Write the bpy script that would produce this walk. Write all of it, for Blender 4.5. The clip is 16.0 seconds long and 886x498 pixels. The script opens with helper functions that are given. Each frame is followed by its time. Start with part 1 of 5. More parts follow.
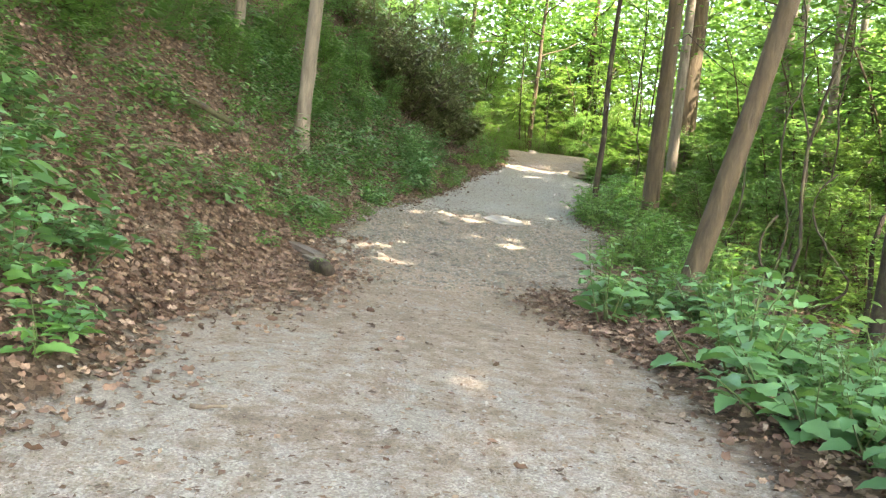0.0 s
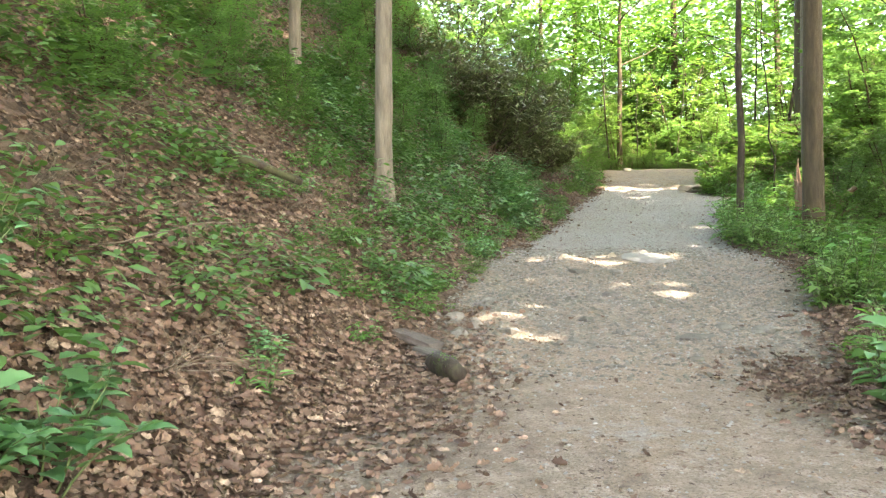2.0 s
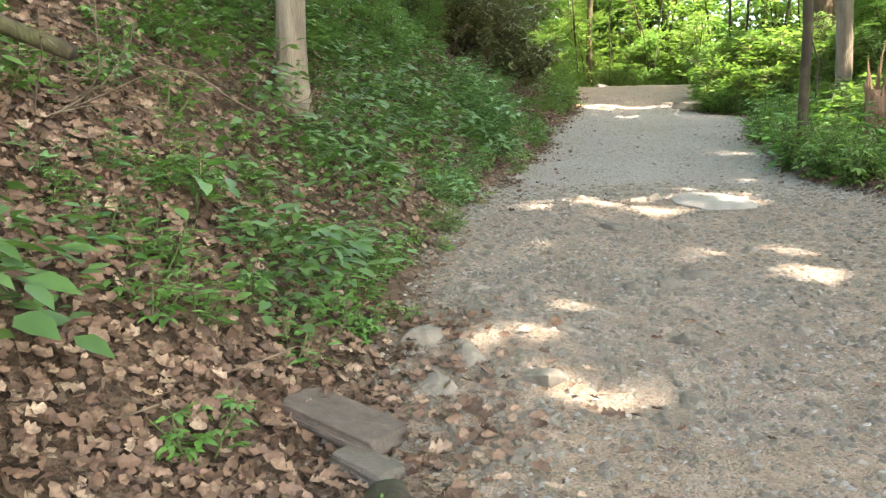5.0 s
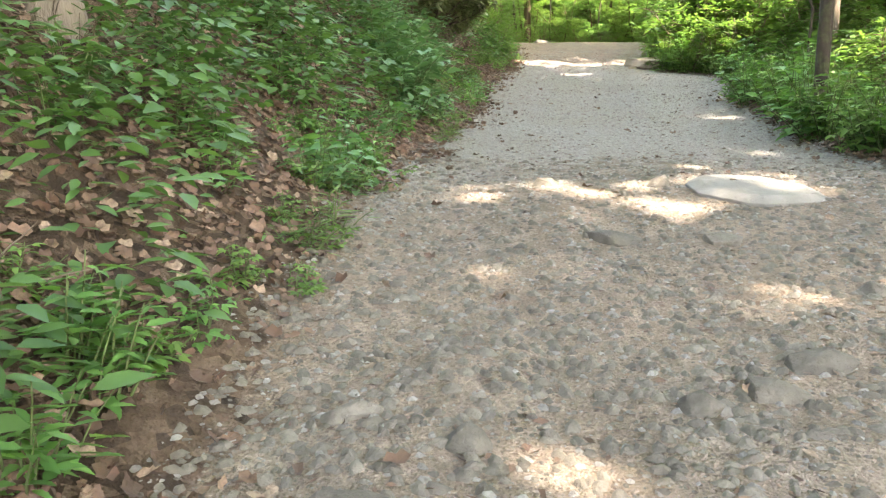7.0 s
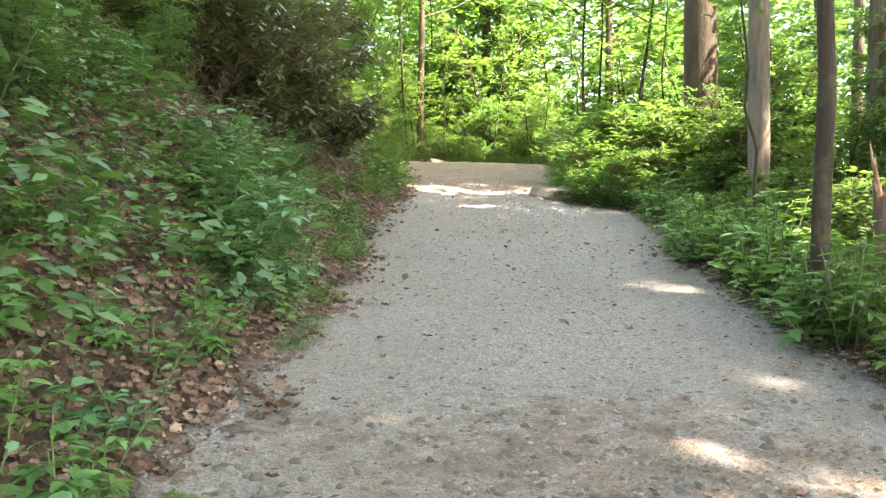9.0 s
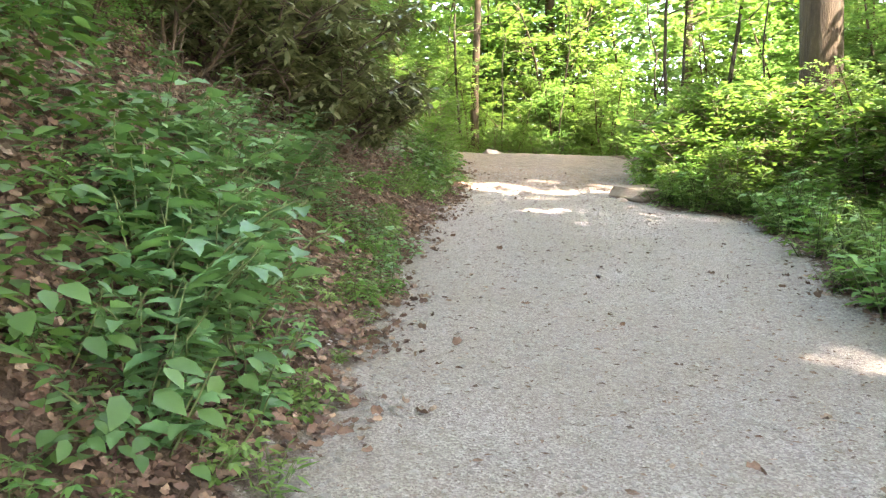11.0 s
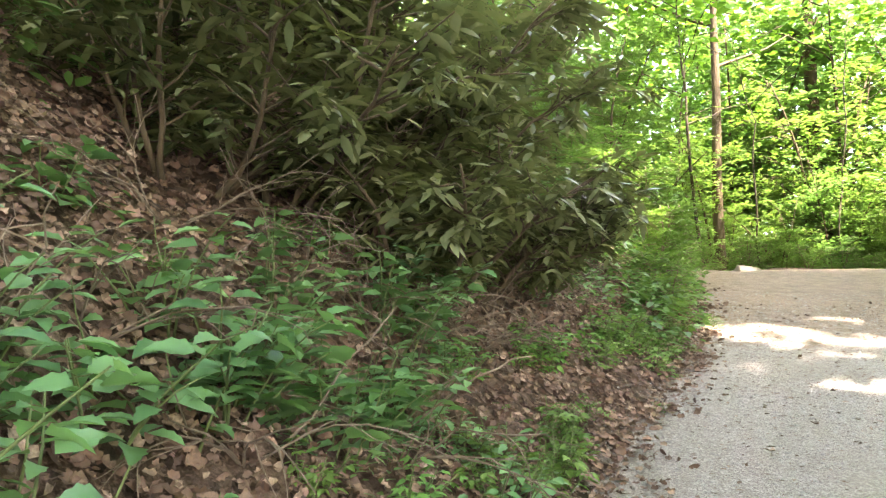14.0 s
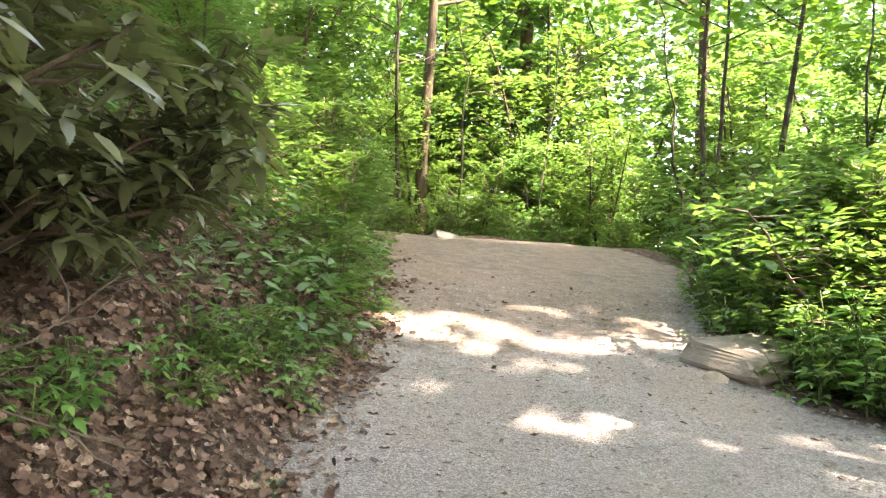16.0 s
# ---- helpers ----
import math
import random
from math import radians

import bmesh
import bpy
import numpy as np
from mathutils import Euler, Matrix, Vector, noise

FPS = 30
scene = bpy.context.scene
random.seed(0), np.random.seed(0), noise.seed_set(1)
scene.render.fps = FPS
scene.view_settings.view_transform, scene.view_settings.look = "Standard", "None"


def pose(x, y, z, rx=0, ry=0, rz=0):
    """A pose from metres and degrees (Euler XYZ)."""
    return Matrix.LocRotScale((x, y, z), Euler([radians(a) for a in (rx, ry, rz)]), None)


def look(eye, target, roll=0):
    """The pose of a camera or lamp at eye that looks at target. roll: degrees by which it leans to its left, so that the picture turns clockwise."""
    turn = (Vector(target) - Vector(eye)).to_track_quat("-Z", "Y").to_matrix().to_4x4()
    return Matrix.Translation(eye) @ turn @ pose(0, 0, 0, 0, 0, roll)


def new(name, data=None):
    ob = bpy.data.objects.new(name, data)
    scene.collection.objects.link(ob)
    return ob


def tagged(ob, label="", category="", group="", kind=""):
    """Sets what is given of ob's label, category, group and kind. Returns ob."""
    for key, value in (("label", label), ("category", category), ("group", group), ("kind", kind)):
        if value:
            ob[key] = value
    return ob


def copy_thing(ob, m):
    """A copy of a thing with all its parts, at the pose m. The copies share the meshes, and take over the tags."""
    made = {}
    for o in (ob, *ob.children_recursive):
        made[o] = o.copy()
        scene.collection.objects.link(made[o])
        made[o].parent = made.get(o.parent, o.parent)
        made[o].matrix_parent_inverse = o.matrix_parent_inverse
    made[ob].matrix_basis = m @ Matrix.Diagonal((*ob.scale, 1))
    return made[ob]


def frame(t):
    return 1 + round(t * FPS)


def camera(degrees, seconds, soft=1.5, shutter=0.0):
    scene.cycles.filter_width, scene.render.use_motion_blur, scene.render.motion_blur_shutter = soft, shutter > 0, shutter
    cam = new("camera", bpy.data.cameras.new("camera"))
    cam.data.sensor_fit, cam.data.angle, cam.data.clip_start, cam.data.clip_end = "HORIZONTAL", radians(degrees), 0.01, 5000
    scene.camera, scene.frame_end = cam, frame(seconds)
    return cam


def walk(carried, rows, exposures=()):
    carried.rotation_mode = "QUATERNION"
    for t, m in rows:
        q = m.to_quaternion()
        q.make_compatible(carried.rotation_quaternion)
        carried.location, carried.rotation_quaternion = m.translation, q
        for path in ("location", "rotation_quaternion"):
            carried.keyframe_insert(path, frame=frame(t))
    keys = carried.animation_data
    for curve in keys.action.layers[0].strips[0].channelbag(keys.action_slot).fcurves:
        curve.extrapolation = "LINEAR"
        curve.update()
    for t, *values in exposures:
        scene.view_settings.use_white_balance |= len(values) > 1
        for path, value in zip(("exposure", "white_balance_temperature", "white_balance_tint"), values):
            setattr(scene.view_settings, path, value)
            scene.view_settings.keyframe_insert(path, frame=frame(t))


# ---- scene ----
cam = camera(59.7, 16.0, soft=1.3)
PATH = [
    (0, (-0.022, 0.002, 1.382), (-0.026, 2.001, 1.323), 6.5),
    (0.5, (-0.235, 0.721, 1.406), (-0.327, 2.718, 1.353), 3.8),
    (1, (-0.445, 1.454, 1.461), (-0.604, 3.448, 1.424), 1.9),
    (1.5, (-0.636, 2.233, 1.559), (-0.841, 4.223, 1.555), 0.1),
    (2, (-0.859, 2.995, 1.668), (-1.066, 4.984, 1.69), -0.6),
    (2.5, (-0.977, 3.794, 1.735), (-1.138, 5.787, 1.764), -0.4),
    (3, (-1.099, 4.585, 1.79), (-1.235, 6.58, 1.827), -0.4),
    (3.2, (-1.132, 4.901, 1.824), (-1.256, 6.897, 1.864), -0.4),
    (5.3, (-1.427, 8.093, 1.854), (-1.458, 10.076, 1.599), -1.5),
    (5.5, (-1.392, 8.36, 1.812), (-1.401, 10.334, 1.492), -1.7),
    (6, (-1.348, 9.098, 1.773), (-1.335, 11.057, 1.369), -1.0),
    (6.5, (-1.282, 9.909, 1.81), (-1.23, 11.866, 1.402), -0.8),
    (7, (-1.197, 10.783, 1.917), (-1.08, 12.763, 1.658), -0.6),
    (7.5, (-1.074, 11.586, 2.089), (-0.857, 13.57, 1.96), -1.6),
    (8, (-0.951, 12.28, 2.273), (-0.657, 14.255, 2.168), -1.9),
    (8.5, (-0.849, 12.995, 2.485), (-0.48, 14.959, 2.412), -1.4),
    (9, (-0.72, 13.715, 2.676), (-0.325, 15.676, 2.677), 0.2),
    (9.2, (-0.705, 13.975, 2.708), (-0.339, 15.941, 2.715), 0.6),
    (11.3, (-0.215, 17.002, 3.102), (0.047, 18.985, 3.071), 0.7),
    (11.5, (-0.157, 17.313, 3.129), (0.112, 19.295, 3.116), 0.4),
    (12, (-0.068, 17.941, 3.306), (0.241, 19.915, 3.389), -0.4),
    (12.5, (0.074, 18.667, 3.403), (0.345, 20.641, 3.569), -0.9),
    (13, (0.177, 19.366, 3.597), (0.076, 21.348, 3.841), -1.5),
    (13.5, (0.308, 20.064, 3.754), (-0.162, 21.989, 4.024), -0.4),
    (14, (0.326, 20.615, 3.839), (-0.012, 22.571, 4.08), 0.5),
    (14.5, (0.468, 21.277, 3.879), (0.437, 23.266, 4.081), 2.0),
    (15, (0.573, 22.005, 3.973), (0.736, 23.993, 4.114), 3.6),
    (15.5, (0.79, 22.648, 4.089), (1.087, 24.622, 4.212), 3.7),
    (16, (0.977, 23.34, 4.246), (1.37, 25.297, 4.37), 3.2),
]
walk(cam, [(t, look(eye, target, roll)) for t, eye, target, roll in PATH], [(0, 4.2, 8300, 8), (2, 4.4, 8300, 9), (5.5, 4.25, 8300, 11), (7, 4.45, 8200, 12), (8, 4.3, 8000, 13), (9.2, 4.45, 8100, 14), (11.4, 4.65, 8000, 19), (12.4, 4.6, 8300, 18), (13.3, 4.7, 8300, 16), (14.2, 4.8, 8200, 15), (15.2, 4.5, 8100, 17), (16, 4.4, 8100, 17)])

# ---------------------------------------------------------------- world, sun, exposure
SUN_AZ, SUN_EL = radians(125), radians(60)      # azimuth from +y towards +x
SUN_DIR = Vector((math.sin(SUN_AZ) * math.cos(SUN_EL), math.cos(SUN_AZ) * math.cos(SUN_EL), math.sin(SUN_EL)))
world = bpy.data.worlds.new("world")
scene.world = world
world.use_nodes = True
wn = world.node_tree.nodes
sky = wn.new("ShaderNodeTexSky")
sky.sky_type = "NISHITA"
sky.sun_disc = False
sky.sun_elevation, sky.sun_rotation = SUN_EL, SUN_AZ
sky.air_density, sky.dust_density = 1.0, 2.5
world.node_tree.links.new(sky.outputs[0], wn["Background"].inputs[0])
wn["Background"].inputs[1].default_value = 0.15
sun = new("sun", bpy.data.lights.new("sun", "SUN"))
sun.data.energy, sun.data.angle, sun.data.color = 2.6, radians(0.6), (1.0, 0.965, 0.935)
sun.matrix_world = look(SUN_DIR * 60, (0, 0, 0))

# ---------------------------------------------------------------- materials
def material(name):
    m = bpy.data.materials.new(name)
    m.use_nodes = True
    nt = m.node_tree
    bsdf = nt.nodes["Principled BSDF"]
    return m, nt, bsdf


def ramp(nt, src, stops):
    r = nt.nodes.new("ShaderNodeValToRGB")
    e = r.color_ramp.elements
    while len(e) < len(stops):
        e.new(0.5)
    for k, (p, c) in enumerate(stops):
        e[k].position, e[k].color = p, (*c, 1)
    nt.links.new(src, r.inputs[0])
    return r.outputs[0]


def noise_tex(nt, scale, detail=4, rough=0.6, coords=None, stretch=None):
    if coords is None:
        coords = nt.nodes.new("ShaderNodeTexCoord").outputs["Object"]
    if stretch:
        mp = nt.nodes.new("ShaderNodeMapping")
        mp.inputs["Scale"].default_value = stretch
        nt.links.new(coords, mp.inputs[0])
        coords = mp.outputs[0]
    n = nt.nodes.new("ShaderNodeTexNoise")
    n.inputs["Scale"].default_value, n.inputs["Detail"].default_value, n.inputs["Roughness"].default_value = scale, detail, rough
    nt.links.new(coords, n.inputs[0])
    return n.outputs[0]


def mix(nt, fac, a, b, blend="MIX"):
    x = nt.nodes.new("ShaderNodeMix")
    x.data_type, x.blend_type = "RGBA", blend
    for sock, v in ((x.inputs[0], fac), (x.inputs[6], a), (x.inputs[7], b)):
        if hasattr(v, "is_output"):
            nt.links.new(v, sock)
        elif isinstance(v, tuple):
            sock.default_value = (*v, 1)
        else:
            sock.default_value = v
    return x.outputs[2]


def math_node(nt, op, a, b=0.0):
    x = nt.nodes.new("ShaderNodeMath")
    x.operation = op
    for sock, v in zip(x.inputs, (a, b)):
        if hasattr(v, "is_output"):
            nt.links.new(v, sock)
        else:
            sock.default_value = v
    return x.outputs[0]


def bump(nt, bsdf, height, strength, distance):
    b = nt.nodes.new("ShaderNodeBump")
    b.inputs["Strength"].default_value, b.inputs["Distance"].default_value = strength, distance
    nt.links.new(height, b.inputs["Height"])
    nt.links.new(b.outputs[0], bsdf.inputs["Normal"])


def leaf_material(name, dark, light, gloss=0.45, through_share=0.45, tint=(1.15, 1.12, 0.58)):
    """Green blades that let part of the light through; hue varies leaf by leaf and plant by plant."""
    m, nt, bsdf = material(name)
    geo, info = nt.nodes.new("ShaderNodeNewGeometry"), nt.nodes.new("ShaderNodeObjectInfo")
    rnd = math_node(nt, "ADD", math_node(nt, "MULTIPLY", geo.outputs["Random Per Island"], 0.7), math_node(nt, "MULTIPLY", info.outputs["Random"], 0.3))
    col = ramp(nt, rnd, [(0.0, dark), (1.0, light)])
    col = mix(nt, math_node(nt, "MULTIPLY", noise_tex(nt, 14, 3), 0.35), col, tuple(0.55 * v for v in dark))
    nt.links.new(col, bsdf.inputs["Base Color"])
    bsdf.inputs["Roughness"].default_value = gloss
    bsdf.inputs["Specular IOR Level"].default_value = 0.4
    tr = nt.nodes.new("ShaderNodeBsdfTranslucent")
    nt.links.new(mix(nt, 1.0, col, tint, "MULTIPLY"), tr.inputs[0])
    ms = nt.nodes.new("ShaderNodeMixShader")
    ms.inputs[0].default_value = through_share
    nt.links.new(bsdf.outputs[0], ms.inputs[1])
    nt.links.new(tr.outputs[0], ms.inputs[2])
    nt.links.new(ms.outputs[0], nt.nodes["Material Output"].inputs[0])
    return m


LEAF_HERB = leaf_material("leaf_herb", (0.07, 0.19, 0.055), (0.20, 0.40, 0.115))
LEAF_BLUE = leaf_material("leaf_broad_bluish", (0.07, 0.185, 0.08), (0.19, 0.37, 0.165), 0.38, 0.4)
# darker copy of the herb leaf: the bank's shade is in its colour
LEAF_HERB_SHADED = leaf_material("leaf_herb_shaded", (0.045, 0.115, 0.04), (0.15, 0.285, 0.09))
LEAF_LIME = leaf_material("leaf_lime", (0.085, 0.185, 0.05), (0.205, 0.335, 0.10), 0.5, 0.5, (1.05, 1.05, 0.62))
# green paled to lift the saplings' dark depths as haze would
LEAF_WOOD_HAZE = leaf_material("leaf_woodland_haze", (0.09, 0.20, 0.065), (0.22, 0.38, 0.13), 0.5, 0.55, (1.05, 1.08, 0.7))
LEAF_RHODO = leaf_material("leaf_rhododendron", (0.085, 0.11, 0.055), (0.235, 0.255, 0.14), 0.25, 0.3)
# sunlit haze of the distance, put into the leaf colour
LEAF_FAR_HAZE = leaf_material("leaf_far_haze", (0.11, 0.21, 0.085), (0.26, 0.39, 0.18), 0.5, 0.55, (1.0, 1.05, 0.75))
LEAF_CANOPY = leaf_material("leaf_canopy", (0.06, 0.15, 0.03), (0.14, 0.28, 0.05), 0.5, 0.5)


def litter_material():
    m, nt, bsdf = material("dead_leaf")
    geo = nt.nodes.new("ShaderNodeNewGeometry")
    col = ramp(nt, geo.outputs["Random Per Island"], [(0.0, (0.045, 0.023, 0.014)), (0.4, (0.125, 0.068, 0.042)), (0.75, (0.205, 0.126, 0.082)), (1.0, (0.36, 0.262, 0.187))])
    col = mix(nt, ramp(nt, noise_tex(nt, 32, 5, 0.7), [(0.38, (0, 0, 0)), (0.62, (0.8,) * 3)]), col, (0.085, 0.052, 0.036))
    bump(nt, bsdf, noise_tex(nt, 45, 4), 0.6, 0.01)
    nt.links.new(col, bsdf.inputs["Base Color"])
    bsdf.inputs["Roughness"].default_value = 0.75
    return m


def bark_material(name, dark, light, moss=0.0):
    m, nt, bsdf = material(name)
    a = noise_tex(nt, 9, 6, 0.65, stretch=(1, 1, 0.18))
    b = noise_tex(nt, 1.3, 3)
    col = ramp(nt, a, [(0.3, dark), (0.7, light)])
    col = mix(nt, math_node(nt, "MULTIPLY", b, 0.5), col, tuple(0.5 * v for v in dark))
    if moss:
        col = mix(nt, ramp(nt, noise_tex(nt, 4, 4), [(0.5, (0, 0, 0)), (0.62, (moss,) * 3)]), col, (0.10, 0.12, 0.03))
    nt.links.new(col, bsdf.inputs["Base Color"])
    bsdf.inputs["Roughness"].default_value = 0.85
    bump(nt, bsdf, a, 0.9, 0.05)
    return m


def stone_material(name, dark, light, scale=6.0):
    m, nt, bsdf = material(name)
    info = nt.nodes.new("ShaderNodeObjectInfo")
    geo = nt.nodes.new("ShaderNodeNewGeometry")
    a = noise_tex(nt, scale, 6, 0.65)
    col = ramp(nt, a, [(0.28, dark), (0.72, light)])
    vary = math_node(nt, "ADD", math_node(nt, "MULTIPLY", info.outputs["Random"], 0.3), math_node(nt, "MULTIPLY", geo.outputs["Random Per Island"], 0.5))
    col = mix(nt, vary, col, tuple(0.45 * v for v in dark))
    nt.links.new(col, bsdf.inputs["Base Color"])
    bsdf.inputs["Roughness"].default_value = 0.8
    bump(nt, bsdf, noise_tex(nt, scale * 3, 6, 0.7), 0.9, 0.02)
    return m


LITTER = litter_material()
BARK_GREY = bark_material("bark_grey", (0.10, 0.078, 0.056), (0.25, 0.2, 0.145))
BARK_BROWN = bark_material("bark_brown", (0.036, 0.0235, 0.0105), (0.115, 0.078, 0.038))
BARK_DARK = bark_material("bark_dark", (0.018, 0.011, 0.006), (0.06, 0.037, 0.021), 0.3)
TWIG = bark_material("dry_twig", (0.10, 0.072, 0.05), (0.27, 0.205, 0.148))
STEM = bark_material("green_stem", (0.06, 0.09, 0.03), (0.14, 0.18, 0.06))
STONE = stone_material("stone_grey", (0.09, 0.076, 0.06), (0.27, 0.235, 0.193), 9)
STONE_BROWN = stone_material("stone_brown", (0.07, 0.052, 0.042), (0.21, 0.16, 0.132), 11)
STONE_PALE = stone_material("stone_pale", (0.25, 0.225, 0.20), (0.48, 0.445, 0.40))
STONE_TAN = stone_material("stone_tan", (0.19, 0.15, 0.11), (0.42, 0.35, 0.27))
PEBBLE = stone_material("pebble", (0.21, 0.193, 0.175), (0.43, 0.40, 0.365), 20)


def ground_material():
    """Forest soil, trodden dirt and crushed gravel, blended by where the path runs."""
    m, nt, bsdf = material("forest_ground")
    pa, ga = nt.nodes.new("ShaderNodeAttribute"), nt.nodes.new("ShaderNodeAttribute")
    pa.attribute_name, ga.attribute_name = "path", "gravel"
    big, mid, fine = noise_tex(nt, 0.6, 4), noise_tex(nt, 5, 5, 0.65), noise_tex(nt, 60, 4, 0.7)
    grit = nt.nodes.new("ShaderNodeTexVoronoi")
    grit.inputs["Scale"].default_value = 85
    nt.links.new(nt.nodes.new("ShaderNodeTexCoord").outputs["Object"], grit.inputs[0])
    flakes = nt.nodes.new("ShaderNodeTexVoronoi")
    flakes.inputs["Scale"].default_value = 17
    nt.links.new(nt.nodes.new("ShaderNodeTexCoord").outputs["Object"], flakes.inputs[0])
    soil = ramp(nt, flakes.outputs["Color"], [(0.1, (0.03, 0.02, 0.014)), (0.5, (0.09, 0.058, 0.04)), (0.9, (0.2, 0.14, 0.1))])
    soil = mix(nt, ramp(nt, mid, [(0.4, (0, 0, 0)), (0.7, (0.7,) * 3)]), soil, (0.075, 0.05, 0.036))
    dirt = ramp(nt, mid, [(0.3, (0.165, 0.128, 0.1)), (0.72, (0.375, 0.30, 0.242))])
    dirt = mix(nt, ramp(nt, big, [(0.4, (0, 0, 0)), (0.65, (0.6,) * 3)]), dirt, (0.33, 0.24, 0.175))
    dirt = mix(nt, ramp(nt, fine, [(0.5, (0, 0, 0)), (0.68, (0.8,) * 3)]), dirt, (0.115, 0.09, 0.072))
    speck = nt.nodes.new("ShaderNodeTexVoronoi")
    speck.inputs["Scale"].default_value = 80
    nt.links.new(nt.nodes.new("ShaderNodeTexCoord").outputs["Object"], speck.inputs[0])
    dirt = mix(nt, ramp(nt, speck.outputs["Color"], [(0.14, (0.7,) * 3), (0.32, (0, 0, 0))]), dirt, (0.11, 0.086, 0.07))
    dirt = mix(nt, ramp(nt, speck.outputs["Color"], [(0.85, (0, 0, 0)), (0.97, (0.4,) * 3)]), dirt, (0.52, 0.45, 0.38))
    stone = ramp(nt, grit.outputs["Color"], [(0.1, (0.19, 0.172, 0.158)), (0.9, (0.47, 0.435, 0.405))])
    stone = mix(nt, ramp(nt, big, [(0.4, (0, 0, 0)), (0.65, (0.5,) * 3)]), stone, (0.27, 0.235, 0.195))
    stone = mix(nt, ramp(nt, fine, [(0.48, (0, 0, 0)), (0.68, (0.8,) * 3)]), stone, (0.16, 0.145, 0.125))
    clump = noise_tex(nt, 16, 5, 0.7)
    stone = mix(nt, ramp(nt, clump, [(0.46, (0, 0, 0)), (0.66, (0.6,) * 3)]), stone, (0.20, 0.18, 0.155))
    dirt = mix(nt, ramp(nt, clump, [(0.48, (0, 0, 0)), (0.68, (0.6,) * 3)]), dirt, (0.165, 0.13, 0.10))
    gfac = math_node(nt, "ADD", ga.outputs["Fac"], math_node(nt, "MULTIPLY", math_node(nt, "SUBTRACT", math_node(nt, "MULTIPLY", math_node(nt, "ADD", mid, big), 0.5), 0.5), 2.6))
    way = mix(nt, ramp(nt, gfac, [(0.35, (0, 0, 0)), (0.65, (0.9,) * 3)]), dirt, stone)
    pfac = math_node(nt, "ADD", pa.outputs["Fac"], math_node(nt, "MULTIPLY", math_node(nt, "SUBTRACT", mid, 0.5), 0.8))
    col = mix(nt, ramp(nt, pfac, [(0.38, (0, 0, 0)), (0.62, (1, 1, 1))]), soil, way)
    nt.links.new(col, bsdf.inputs["Base Color"])
    bsdf.inputs["Roughness"].default_value = 0.92
    bsdf.inputs["Specular IOR Level"].default_value = 0.2
    h = math_node(nt, "ADD", math_node(nt, "MULTIPLY", grit.outputs["Distance"], 0.5), fine)
    bump(nt, bsdf, h, 0.9, 0.03)
    return m


GROUND = ground_material()

# ---------------------------------------------------------------- the lie of the land
# along the path (y): height of its middle, left edge, right edge
PROFILE = [(-60, -4), (-6, -0.5), (0, 0.08), (4.8, 0.36), (7, 0.47), (9.5, 0.53), (10.5, 0.62), (11.2, 0.74), (12, 0.9), (13, 1.07), (14, 1.27), (15.6, 1.62),
           (17.6, 1.77), (18.3, 1.87), (20, 2.13), (22.3, 2.5), (25, 2.95), (27.5, 3.4), (30, 3.95), (33, 4.63), (36.3, 5.32), (40, 5.4), (60, 5.6), (300, 9)]
LEFT = [(-60, -1.8), (0, -1.8), (4.5, -1.9), (7.2, -2.4), (8.8, -2.2), (12, -1.85), (14, -1.65), (17, -1.25), (19, -0.8), (20.3, -0.4), (22.6, 0.0), (24.3, 0.22),
        (26.6, 0.75), (29, 1.55), (31, 1.95), (36, 2.35), (38, 1.5), (41, -2), (60, -9), (300, -9)]
RIGHT = [(-60, 1.9), (0, 1.8), (4, 1.7), (8.5, 1.6), (9.5, 1.75), (12.4, 2.5), (14, 2.95), (18, 2.95), (19, 3.15), (21.4, 3.8), (23.1, 4.1), (24.7, 4.9),
         (27, 5.5), (27.7, 5.5), (28.2, 4.7), (29.4, 4.7), (30.6, 5.2), (34, 6.9), (36.3, 6.6), (38, 3.5), (41, 0), (60, -6), (300, -6)]
TY = np.arange(-60, 300, 0.1)


def table(rows, soft):
    v = np.interp(TY, *zip(*rows))
    k = np.hanning(soft)
    return np.convolve(np.pad(v, soft // 2, mode="edge"), k / k.sum(), "valid")[: len(TY)]


ZC, XL, XR = table(PROFILE, 21), table(LEFT, 15), table(RIGHT, 9)


def wave(x, y, scale, seed):
    """Smooth value noise on arrays, about -1 to 1."""
    u, v = np.asarray(x, float) / scale + 17.3 * seed, np.asarray(y, float) / scale + 9.1 * seed
    iu, iv = np.floor(u), np.floor(v)
    fu, fv = u - iu, v - iv
    fu, fv = fu * fu * (3 - 2 * fu), fv * fv * (3 - 2 * fv)

    def h(a, b):
        s = np.sin(a * 127.1 + b * 311.7 + seed * 74.7) * 43758.5453
        return 2 * (s - np.floor(s)) - 1

    return (h(iu, iv) * (1 - fu) + h(iu + 1, iv) * fu) * (1 - fv) + (h(iu, iv + 1) * (1 - fu) + h(iu + 1, iv + 1) * fu) * fv


def sides(y):
    return np.interp(y, TY, ZC), np.interp(y, TY, XL), np.interp(y, TY, XR)


